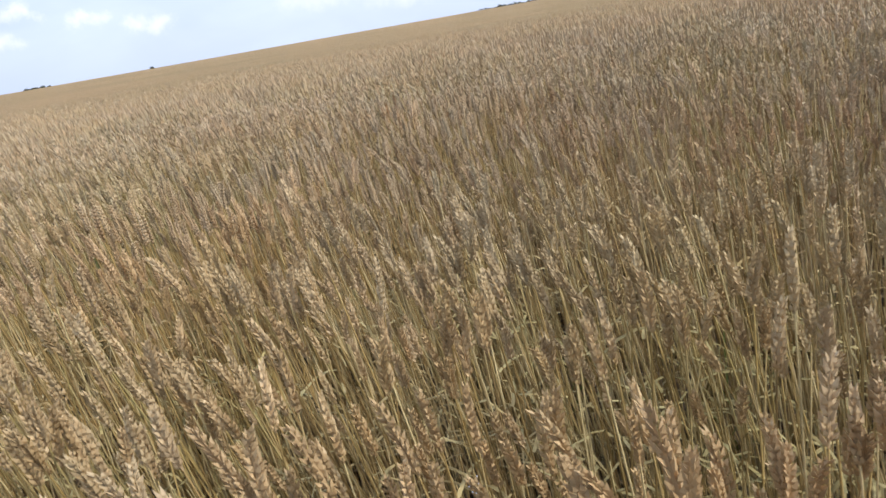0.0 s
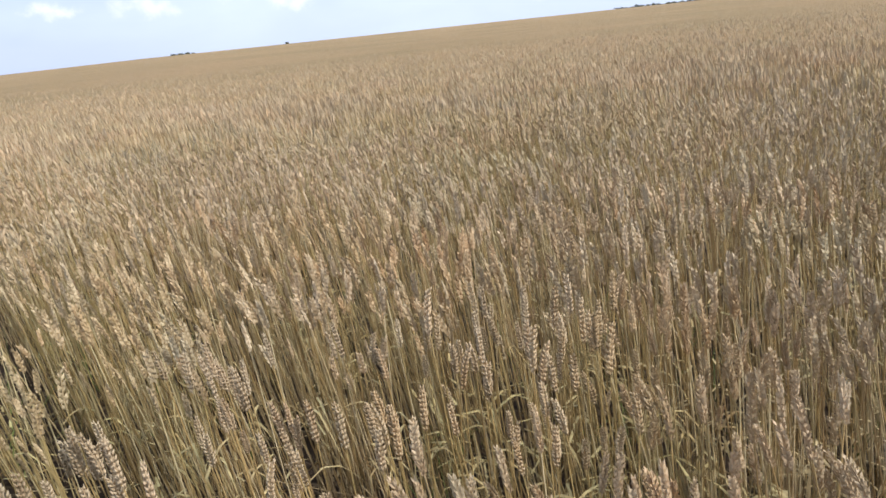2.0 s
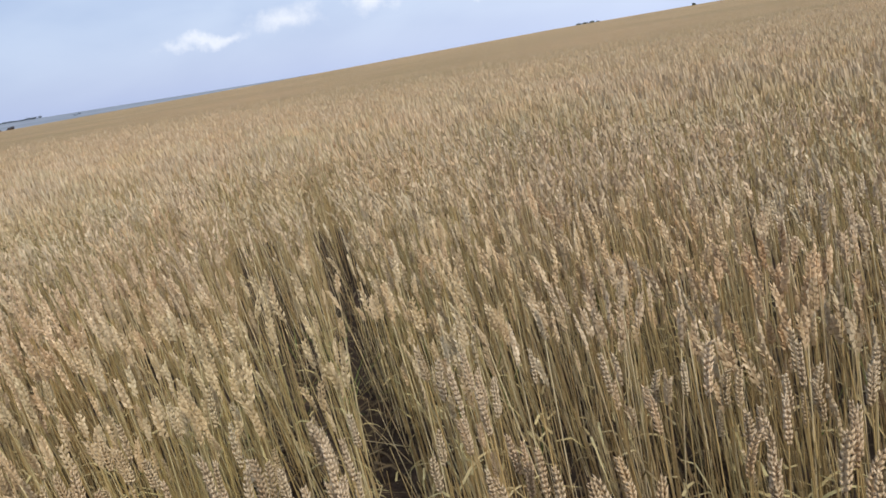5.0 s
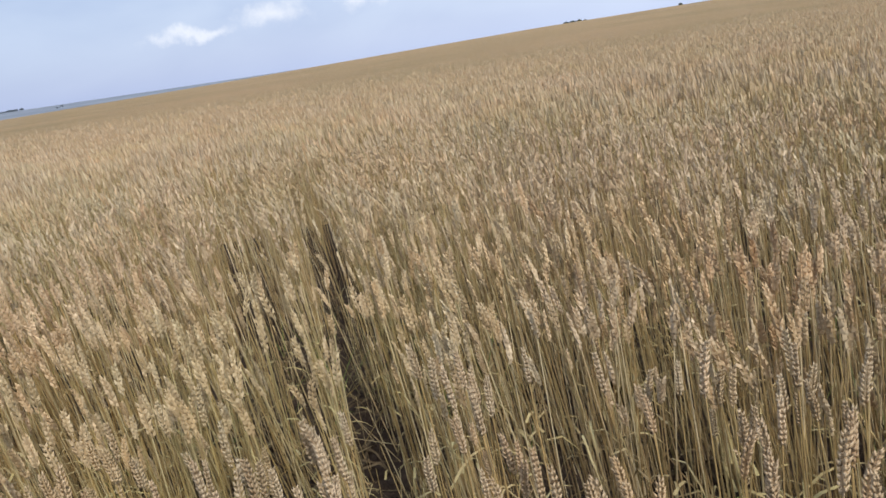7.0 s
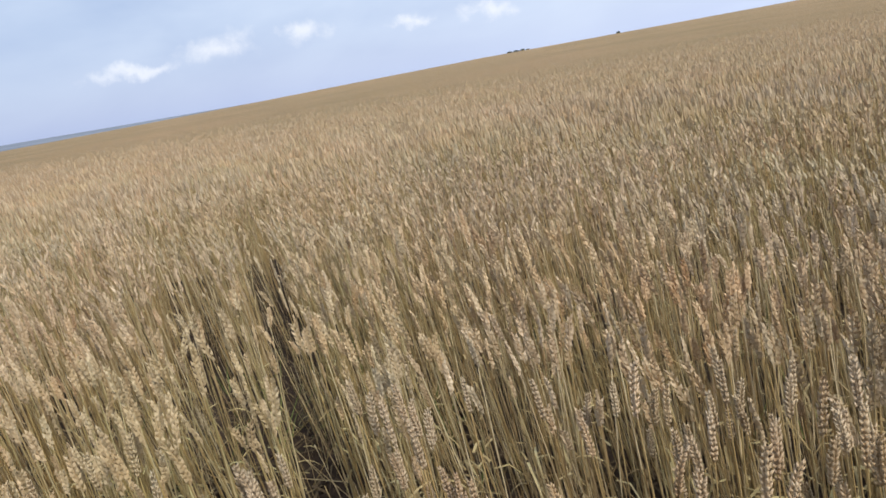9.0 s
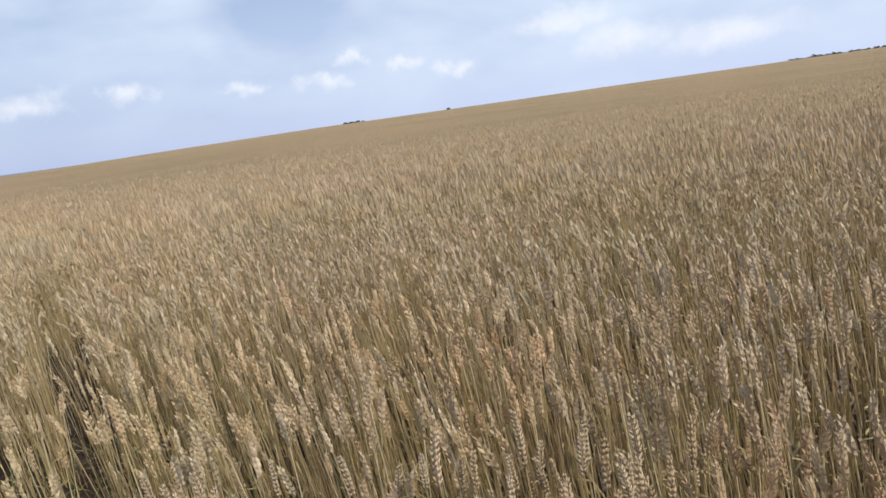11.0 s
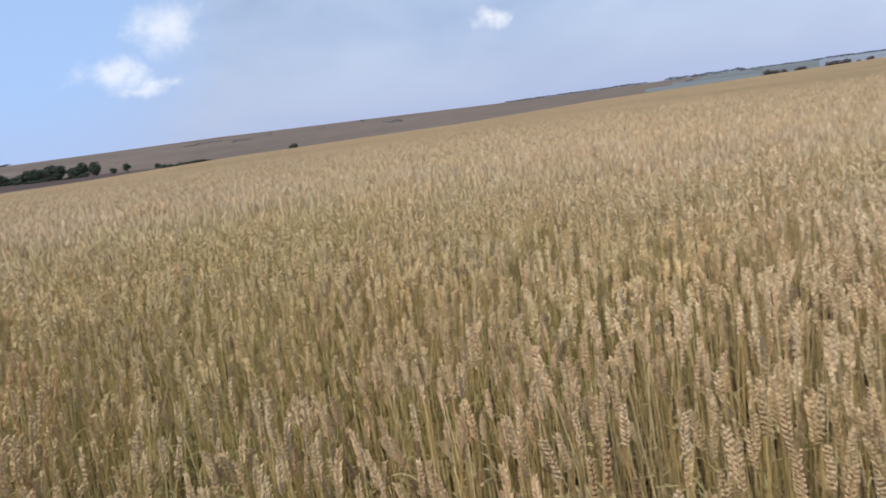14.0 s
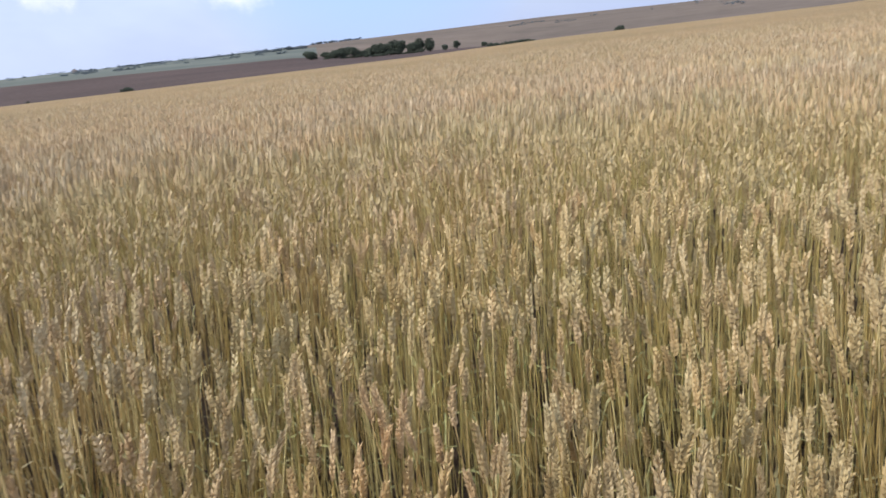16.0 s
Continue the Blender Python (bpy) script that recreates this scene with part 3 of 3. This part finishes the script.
def fill_in(places, size=1.0):
    """Barren straws and a blade, low in the crop, over leaves darkened as shade."""
    pieces = []
    for k in range(2):
        v, f = tube([0.0, pick_random.uniform(0.50, 0.66)], [0.0022, 0.0012], 3)
        v = v + (pick_random.uniform(-0.03, 0.03), pick_random.uniform(-0.03, 0.03), 0)
        v[3:, :2] += (pick_random.uniform(-0.03, 0.03), pick_random.uniform(-0.03, 0.03))
        pieces.append((v, f))
    for k in range(2):
        pieces.append(leaf_mesh(pick_random.uniform(0.30, 0.58), pick_random.uniform(0.10, 0.20), pick_random.uniform(0.9, 2.2), pick_random.uniform(0.0022, 0.0040), 3.1 * k + 0.5, pick_random, 3))
    # low withered leaves whose dark colour deepens the shade at the stalks' feet
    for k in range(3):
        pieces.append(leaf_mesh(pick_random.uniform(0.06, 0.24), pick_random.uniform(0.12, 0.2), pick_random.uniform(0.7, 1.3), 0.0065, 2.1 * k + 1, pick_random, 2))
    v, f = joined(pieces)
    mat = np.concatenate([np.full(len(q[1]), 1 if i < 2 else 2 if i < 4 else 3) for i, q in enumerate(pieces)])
    tall, push, turn = growth(places)
    tall = tall * size
    n = len(places)
    c, s = np.cos(turn)[:, None], np.sin(turn)[:, None]
    z = v[None, :, 2] * tall[:, None]
    x = v[:, 0] * c - v[:, 1] * s + places[:, :1] + 2 * push[:, :1] * z
    y = v[:, 0] * s + v[:, 1] * c + places[:, 1:] + 2 * push[:, 1:] * z
    base = land(np.linalg.norm(places - CENTRE, axis=1), bearing(places))
    return (np.stack([x, y, z + base[:, None]], -1).reshape(-1, 3),
            (f[None] + (np.arange(n) * len(v))[:, None, None]).reshape(-1, 3), np.tile(mat, n))


# the plants beside the spot where one stops stand as things of their own
q = closest - np.array((0.34, 2.03))
q_r, q_az = np.linalg.norm(q, axis=1), np.degrees(np.arctan2(-q[:, 0], q[:, 1]))
candidates = np.flatnonzero((q_r > 0.70) & (q_r < 1.7) & (q_az > -4) & (q_az < 100))
candidates = candidates[np.argsort(q_r[candidates])][:300]
singles = closest[candidates]
alone = np.zeros(len(closest), bool)
alone[candidates] = True
fields[0] = (closest[~alone], 3)


def triangles(name, parts, materials, smooth=True):
    """One mesh from arrays of triangles."""
    n, vs, fs, ms = 0, [], [], []
    for v, f, m in parts:
        vs.append(v), fs.append(f + n), ms.append(m)
        n += len(v)
    v, f, m = np.vstack(vs), np.vstack(fs), np.concatenate(ms)
    me = bpy.data.meshes.new(name)
    me.vertices.add(len(v)), me.loops.add(3 * len(f)), me.polygons.add(len(f))
    me.vertices.foreach_set("co", v.astype(np.float32).ravel())
    me.loops.foreach_set("vertex_index", f.astype(np.int32).ravel())
    me.polygons.foreach_set("loop_start", np.arange(0, 3 * len(f), 3, dtype=np.int32))
    for one in materials:
        me.materials.append(one)
    me.polygons.foreach_set("material_index", m.astype(np.int32))
    me.polygons.foreach_set("use_smooth", (m > 0) & smooth)      # husks have crisp faces
    me.update(calc_edges=True)
    return me


def all_wheat():
    for places, detail in fields:
        yield from grown(places, detail)
    low = np.vstack([closest[::4], closest[1::4], closest[2::4], close[::3], mid[::5]])
    low = thinned(low + rng.normal(0, 0.03, low.shape))
    yield fill_in(low)
    yield fill_in(stunted[::5], 0.5)


wheat = new("wheat_field", triangles("wheat_field", list(all_wheat()), [EAR, STRAW, BLADE, SHADE_THATCH]))
tagged(wheat, "ripe golden wheat crop, some stalks still green, in drilled rows", "wheat", kind="stuff")


def canopy_start(az):
    return knots(az, (-180, 6.6), (-166, 6.6), (-152, 3.6), (-140, 2.2), (-90, 1.9), (-72, 2.8), (-60, 4.0), (-46, 6.6), (180, 6.6))


def canopy_height(r, az):
    """The crop's top as one closed surface, for the field past the single ears."""
    x, y = -np.sin(np.radians(az)) * r, np.cos(np.radians(az)) * r
    rough = 0.03 * np.sin(x * 3.1 + 1.7 * np.sin(y * 1.3)) * np.cos(y * 2.7 + np.sin(x * 0.9)) + rng.uniform(-0.03, 0.03, r.shape)
    settle = np.clip((r - canopy_start(az)) / np.interp(canopy_start(az), (3, 6.6), (0.8, 3.0)), 0, 1) ** 0.8
    top = land(r, az) - 0.04 + np.interp(r, (8, 30), (0.66, 0.765)) * settle + np.where(r < 60, rough * settle, 0.2 * rough)
    top[-1] -= 0.75
    return top


def canopy_rings(u, az):
    return canopy_start(az) * (wheat_reach(az) / canopy_start(az)) ** u


canopy = new("canopy", polar_sheet("canopy", canopy_rings, 0.75, canopy_height, lambda r, az: np.zeros_like(r), [CANOPY]))
canopy.parent = wheat
tagged(canopy, kind="stuff")


def part(name, me, material, parent, label=""):
    """One mesh object under a thing."""
    if not me.materials:
        me.materials.append(material)
    ob = new(name, me)
    ob.parent = parent
    return tagged(ob, label) if label else ob


def simple_mesh(name, v, f, material, smooth=True):
    me = bpy.data.meshes.new(name)
    me.from_pydata([tuple(map(float, q)) for q in v], [], [tuple(map(int, q)) for q in f])
    me.materials.append(material)
    me.polygons.foreach_set("use_smooth", np.full(len(f), smooth))
    me.update()
    return me


def wheat_plant(parts, pieces=None):
    """A stalk as a thing of its own; with pieces, its ear is a core that carries its spikelets."""
    ob = new("wheat_plant")
    tagged(ob, "ripe pale gold wheat stalk with a plump ear", "wheat plant", "wheat plants by the path")
    for name, v, f, m in parts:
        if name == "ear" and pieces:
            ear = part("ear", simple_mesh("ear", *pieces[0], EAR), None, ob, "pale gold ear of plump spikelets")
            for q in pieces[1:]:
                part("spikelet", simple_mesh("spikelet", *q, EAR), None, ear)
            continue
        part(name, simple_mesh(name, v, f, (EAR, STRAW, BLADE)[m]), None, ob,
             {"leaf": "thin dry curling leaf", "ear": "pale gold ear of plump spikelets"}.get(name, ""))
    return ob


def plant_label(parts, tall, lean):
    """What one sees of a stalk: its height, its leaves and how it stands."""
    size = "short" if tall < 0.95 else "tall" if tall > 1.06 else "ripe"
    leaves = sum(1 for q in parts if q[0] == "leaf")
    return f"{size} pale gold wheat stalk {'leaning over' if lean > 0.13 else 'standing upright'} with {('no leaf', 'one dry leaf', 'two dry leaves')[leaves]}"


models = {}
tall, push, turn = growth(singles)
for n, (x, y) in enumerate(singles):
    axis = Vector((-push[n, 1], push[n, 0], 0))
    lean = min(0.16, 1.15 * axis.length)
    m = Matrix.Translation((x, y, 0)) @ Matrix.Rotation(lean, 4, axis.normalized()) @ Matrix.Rotation(turn[n], 4, "Z")
    kind, fine = n % 14, n < 150
    if (kind, fine) not in models:
        models[kind, fine] = made = wheat_plant(KINDS[3][kind], EAR_PIECES[kind] if fine else None)
        made.matrix_basis = m
    else:
        made = copy_thing(models[kind, fine], m)
    made.scale = (1, 1, tall[n])
    tagged(made, plant_label(KINDS[3][kind], tall[n], lean))


def litter(count, seed):
    """Broken straws and crumbs of earth on the ground between the rows."""
    w = random.Random(seed)
    for k in range(count):
        x, y = w.uniform(-2.2, 1.2), w.uniform(0.2, 3.6)
        if k % 5 == 0:      # a broken straw that leans between the others
            v, f = tube([0, w.uniform(0.25, 0.55)], [0.0021, 0.0014], 3)
            t = np.array(Matrix.Rotation(w.uniform(0, 6.28), 3, "Z") @ Matrix.Rotation(w.uniform(0.45, 1.1), 3, "X"))
            yield v @ t.T + (x, y, 0.03), f, np.full(len(f), 2)
        elif k % 2:
            v, f = tube([0, w.uniform(0.04, 0.16)], [0.0017, 0.0014], 3)
            t = np.array(Matrix.Rotation(w.uniform(0, 6.28), 3, "Z") @ Matrix.Rotation(w.uniform(1.35, 1.6), 3, "X"))
            yield v @ t.T + (x, y, 0.006), f, np.zeros(len(f), int)
        else:
            size = w.uniform(0.006, 0.024)
            v = np.array([(1, 0, 0), (0, 1, 0), (-1, 0, 0), (0, -1, 0), (0, 0, 0.8), (0, 0, -0.8)]) * size * [[w.uniform(0.7, 1.3)] for _ in range(6)]
            f = np.array([(0, 1, 4), (1, 2, 4), (2, 3, 4), (3, 0, 4), (1, 0, 5), (2, 1, 5), (3, 2, 5), (0, 3, 5)])
            yield v + (x, y, size * 0.3), f, np.ones(len(f), int)


straw_litter = new("straw_litter", triangles("straw_litter", list(litter(2600, 5)), [SHADE_THATCH, SOIL, STRAW]))
tagged(straw_litter, "broken straws and crumbs of earth on the soil", "litter", kind="stuff")



def weeds(count, seed):
    """Tufts of green grass that grow up between the stalks."""
    w = random.Random(seed)
    for k in range(count):
        a, d = w.uniform(0, 6.283), 3.4 * w.uniform(0.02, 1) ** 0.5
        x, y = -0.4 + math.cos(a) * d, 1.4 + math.sin(a) * d
        for b in range(w.randint(3, 6)):
            v, f = leaf_mesh(w.uniform(0.08, 0.30), w.uniform(0.20, 0.38), w.uniform(-0.3, 0.7), w.uniform(0.0025, 0.0048), w.uniform(0, 6.28), w, 4)
            v[:, :2] *= 0.55
            yield v + (x + w.uniform(-0.02, 0.02), y + w.uniform(-0.02, 0.02), 0), f, np.zeros(len(f), int)


GRASS = earth_material("green blade", (0.085, 0.125, 0.035), (0.20, 0.235, 0.085), 1.2, 5.0, 0.1, 0.002)
grass_tufts = new("grass_tufts", triangles("grass_tufts", list(weeds(330, 9)), [GRASS]))
tagged(grass_tufts, "thin green grass blades growing up among the wheat stalks", "grass", kind="stuff")

# ---- trees and bushes ----


def clump_crown(radius, height, low, count, r, flat=1.0):
    """A crown: many small leaf clumps on an uneven body of a few lobes."""
    lobes = [(r.uniform(-0.45, 0.45) * radius, r.uniform(-0.45, 0.45) * radius, low + height * r.uniform(0.25, 0.75), r.uniform(0.45, 0.75)) for _ in range(6)]
    lobes.append((0, 0, low + height * 0.5, 0.8))
    pieces = []
    for k in range(count):
        lx, ly, lz, ls = lobes[k % len(lobes)]
        a, b = r.uniform(0, 6.283), math.asin(r.uniform(-0.9, 1))
        d = r.uniform(0.55, 1.0) ** 0.5 * ls
        c = np.array((lx + math.cos(a) * math.cos(b) * d * radius, ly + math.sin(a) * math.cos(b) * d * radius * flat,
                      lz + math.sin(b) * d * height * 0.42))
        size = radius * r.uniform(0.10, 0.22)
        v = np.array([(1, 0, 0), (-0.5, 0.87, 0), (-0.5, -0.87, 0), (0, 0, 0.8), (0, 0, -0.6)]) * size
        t = np.array(Euler((r.uniform(0, 6), r.uniform(0, 6), r.uniform(0, 6))).to_matrix())
        v = v @ t.T + c
        v[:, 2] = np.maximum(v[:, 2], 0.02)
        pieces.append((v, np.array([(0, 1, 3), (1, 2, 3), (2, 0, 3), (1, 0, 4), (2, 1, 4), (0, 2, 4)])))
    return joined(pieces)


def limb_mesh(height, thick, r):
    pieces = [tube([-0.3, height * 0.3, height * 0.65], [thick * 1.3, thick, thick * 0.45], 6)]
    for k in range(5):
        v, f = tube([0, height * 0.4], [thick * 0.4, thick * 0.1], 4)
        t = np.array((Matrix.Rotation(k * 1.3, 3, "Z") @ Matrix.Rotation(r.uniform(0.5, 0.9), 3, "X")))
        pieces.append((v @ t.T + (0, 0, height * r.uniform(0.22, 0.5)), f))
    return joined(pieces)


tree_random = random.Random(11)


def tree(name, at, height, radius, label, category, low=0.22, count=420, flat=1.0, foliage=LEAF, group=""):
    ob = new(name)
    ob.matrix_basis = Matrix.Translation(at) @ Matrix.Rotation(tree_random.uniform(0, 6), 4, "Z") if flat == 1 else Matrix.Translation(at)
    tagged(ob, label, category, group)
    part("trunk", simple_mesh("trunk", *limb_mesh(height, height * 0.03 + 0.03, tree_random), BARK), None, ob)
    part("crown", simple_mesh("crown", *clump_crown(radius, height * (1 - low), height * low, count, tree_random, flat), foliage, False), None, ob)
    return ob


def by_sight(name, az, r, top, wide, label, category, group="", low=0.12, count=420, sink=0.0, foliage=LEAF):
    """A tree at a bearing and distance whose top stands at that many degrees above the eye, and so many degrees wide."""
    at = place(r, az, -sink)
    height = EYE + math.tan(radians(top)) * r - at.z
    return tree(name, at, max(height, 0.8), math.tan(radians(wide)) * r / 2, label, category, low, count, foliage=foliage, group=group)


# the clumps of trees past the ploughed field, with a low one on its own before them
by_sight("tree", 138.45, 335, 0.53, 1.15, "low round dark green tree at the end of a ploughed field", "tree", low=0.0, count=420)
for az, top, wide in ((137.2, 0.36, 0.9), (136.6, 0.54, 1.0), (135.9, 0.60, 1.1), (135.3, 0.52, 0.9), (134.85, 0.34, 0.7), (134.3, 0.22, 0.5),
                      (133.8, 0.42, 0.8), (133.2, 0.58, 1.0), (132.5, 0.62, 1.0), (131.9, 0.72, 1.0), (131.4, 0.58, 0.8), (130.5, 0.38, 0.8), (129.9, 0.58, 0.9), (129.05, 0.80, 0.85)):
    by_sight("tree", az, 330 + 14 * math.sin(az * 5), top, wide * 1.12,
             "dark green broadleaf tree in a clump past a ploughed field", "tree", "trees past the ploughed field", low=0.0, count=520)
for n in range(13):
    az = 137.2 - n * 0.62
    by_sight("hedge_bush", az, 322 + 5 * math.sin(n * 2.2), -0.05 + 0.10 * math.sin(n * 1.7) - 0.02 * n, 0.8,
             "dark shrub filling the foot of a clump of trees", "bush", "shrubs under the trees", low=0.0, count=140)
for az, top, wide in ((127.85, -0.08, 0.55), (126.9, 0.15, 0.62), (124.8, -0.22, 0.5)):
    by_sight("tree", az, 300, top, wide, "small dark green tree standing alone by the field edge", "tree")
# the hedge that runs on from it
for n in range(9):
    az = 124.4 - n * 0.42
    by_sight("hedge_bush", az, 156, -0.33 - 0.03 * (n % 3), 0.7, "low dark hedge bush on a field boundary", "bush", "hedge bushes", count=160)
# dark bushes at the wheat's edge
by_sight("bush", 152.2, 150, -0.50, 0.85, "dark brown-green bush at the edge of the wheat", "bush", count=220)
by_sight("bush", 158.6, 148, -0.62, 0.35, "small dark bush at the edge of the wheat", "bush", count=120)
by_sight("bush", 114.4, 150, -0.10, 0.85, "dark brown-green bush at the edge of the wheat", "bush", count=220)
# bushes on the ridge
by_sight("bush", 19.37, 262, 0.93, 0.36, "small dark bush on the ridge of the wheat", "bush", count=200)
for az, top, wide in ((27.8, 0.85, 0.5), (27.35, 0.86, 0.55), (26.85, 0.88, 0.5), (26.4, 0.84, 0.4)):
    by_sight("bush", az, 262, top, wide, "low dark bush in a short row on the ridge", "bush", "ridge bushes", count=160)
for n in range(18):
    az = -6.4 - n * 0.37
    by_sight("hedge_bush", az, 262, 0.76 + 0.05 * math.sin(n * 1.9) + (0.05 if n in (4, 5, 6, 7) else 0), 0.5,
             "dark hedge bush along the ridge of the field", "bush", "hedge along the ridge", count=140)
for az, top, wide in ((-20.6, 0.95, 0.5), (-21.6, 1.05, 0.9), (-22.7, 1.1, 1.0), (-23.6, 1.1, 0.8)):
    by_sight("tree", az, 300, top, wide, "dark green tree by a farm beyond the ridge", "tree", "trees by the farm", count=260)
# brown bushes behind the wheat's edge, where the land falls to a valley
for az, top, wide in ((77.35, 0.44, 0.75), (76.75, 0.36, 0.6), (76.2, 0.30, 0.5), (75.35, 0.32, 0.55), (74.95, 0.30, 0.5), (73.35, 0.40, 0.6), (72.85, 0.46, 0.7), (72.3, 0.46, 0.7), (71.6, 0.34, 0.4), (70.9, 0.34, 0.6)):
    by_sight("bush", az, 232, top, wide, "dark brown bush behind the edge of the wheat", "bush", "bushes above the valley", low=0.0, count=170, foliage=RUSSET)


def wood_line(az0, az1, r, top, seed, label):
    """A far wood or hedgerow of many crowns that nobody could count, its colour blued by painted haze."""
    w = random.Random(seed)
    pieces = []
    step = math.degrees(0.9 * 7 / r)
    az = az0
    while az < az1:
        at = place(r + w.uniform(-10, 10), az)
        height = max(1.5, EYE + math.tan(radians(top + w.uniform(-0.05, 0.05))) * r - at.z)
        v, f = clump_crown(w.uniform(4, 7), height, 0, 60, w)
        pieces.append((v + np.array(at), f))
        az += step * w.uniform(0.7, 1.6)
    v, f = joined(pieces)
    ob = new("far_woods", simple_mesh("far_woods", v, f, HAZY_WOOD, False))
    return tagged(ob, label, "woods", kind="stuff")


def scrub(az0, az1, near, far, count, seed, label):
    """Hedges and scattered bushes over a far hillside, with haze in their colour."""
    w = random.Random(seed)
    pieces = []
    for _ in range(count):
        r, az = w.uniform(near, far), w.uniform(az0, az1)
        run = w.choice((1, 1, 2, 5))
        for k in range(run):
            v, f = clump_crown(w.uniform(2.0, 4.0), w.uniform(1.8, 3.6), 0, 18, w)
            pieces.append((v + np.array(place(r + 2.0 * k, az + 0.28 * k)), f))
    v, f = joined(pieces)
    ob = new("far_hedges", simple_mesh("far_hedges", v, f, HAZY_WOOD, False))
    return tagged(ob, label, "hedges", kind="stuff")


scrub(139, 176, 520, 1350, 100, 21, "scattered dark hedges and bushes on a far hillside")
scrub(104, 138, 600, 1300, 10, 22, "few dark bushes on a pale far hillside")
scrub(66, 92, 600, 1200, 6, 23, "few dark bushes on a pale far hillside")

wood_line(139.0, 143.0, 800, 1.02, 1, "dark wood on the slope of a far hill")
wood_line(134.5, 138.5, 1350, 1.16, 2, "dark wood along the crest of a far hill")
wood_line(144.5, 147.0, 900, 0.78, 3, "thin far hedgerow between pale fields")
wood_line(149.5, 152.5, 1200, 0.98, 4, "thin far hedgerow between pale fields")
wood_line(163.5, 167.5, 1000, 1.02, 5, "dark far wood above a ploughed field")
wood_line(171.0, 184.0, 620, 1.10, 6, "long dark wood on the skyline")
wood_line(79.0, 84.5, 1300, 0.84, 7, "dark far wood on the skyline")
wood_line(69.0, 79.0, 1300, 0.68, 8, "thin dark far wood on the skyline")
wood_line(86.0, 97.0, 1400, 0.80, 9, "thin far hedgerow on the skyline")

# ---- far houses ----


def house(at, size, height, turn, label, wall=WALL):
    """A gabled house: walls, roof with eaves, windows and a door."""
    ob = new("house")
    ob.matrix_basis = Matrix.Translation(at) @ Matrix.Rotation(radians(turn), 4, "Z")
    tagged(ob, label, "house")
    w, d = size
    h, top = height * 0.6, height
    v = [(-w, -d, -1), (w, -d, -1), (w, d, -1), (-w, d, -1), (-w, -d, h), (w, -d, h), (w, d, h), (-w, d, h), (-w, 0, top), (w, 0, top)]
    for kind, corners in (("wall", (0, 1, 5, 4)), ("wall", (2, 3, 7, 6)), ("gable", (1, 2, 6, 9, 5)), ("gable", (3, 0, 4, 8, 7))):
        outer = [v[k] for k in corners]
        inner = [(x * 0.94, y * 0.94, z) for x, y, z in outer]
        n = len(outer)
        faces = [tuple(range(n)), tuple(range(2 * n - 1, n - 1, -1))] + [(k, k + n, (k + 1) % n + n, (k + 1) % n) for k in range(n)]
        part(kind, simple_mesh(kind, outer + inner, faces, wall, False), None, ob)
    e, k = 0.4, 0.18
    for side in (-1, 1):
        r0 = [(-w - e, side * (d + e), h - 0.35), (w + e, side * (d + e), h - 0.35), (w + e, 0, top + 0.02), (-w - e, 0, top + 0.02)]
        r1 = [(x, y, z + k) for x, y, z in r0]
        part("roof", simple_mesh("roof", r0 + r1, [(0, 1, 2, 3), (4, 5, 6, 7), (0, 1, 5, 4), (1, 2, 6, 5), (2, 3, 7, 6), (3, 0, 4, 7)], TILE, False), None, ob)
    for side in (-1, 1):
        for x in (-0.6, 0.0, 0.6):
            y = side * (d + 0.03)
            q = [(x * w - 0.5, y, h * 0.35), (x * w + 0.5, y, h * 0.35), (x * w + 0.5, y, h * 0.8), (x * w - 0.5, y, h * 0.8)]
            q += [(a, b - side * 0.06, c) for a, b, c in q]
            part("window", simple_mesh("window", q, [(0, 1, 2, 3), (0, 1, 5, 4), (1, 2, 6, 5), (2, 3, 7, 6), (3, 0, 4, 7)], PANE, False), None, ob)
    return ob


house(place(300, -18.9, -0.6), (2.2, 1.8), 2.6, 20, "small far outhouse with a red tiled roof beyond the ridge")
house(place(900, 155.4), (3.5, 2.6), 4.0, 60, "small far pale house with a grey roof among fields")
house(place(1000, 165.6), (5, 3), 4.5, 75, "far long pale barn with a grey roof among fields")
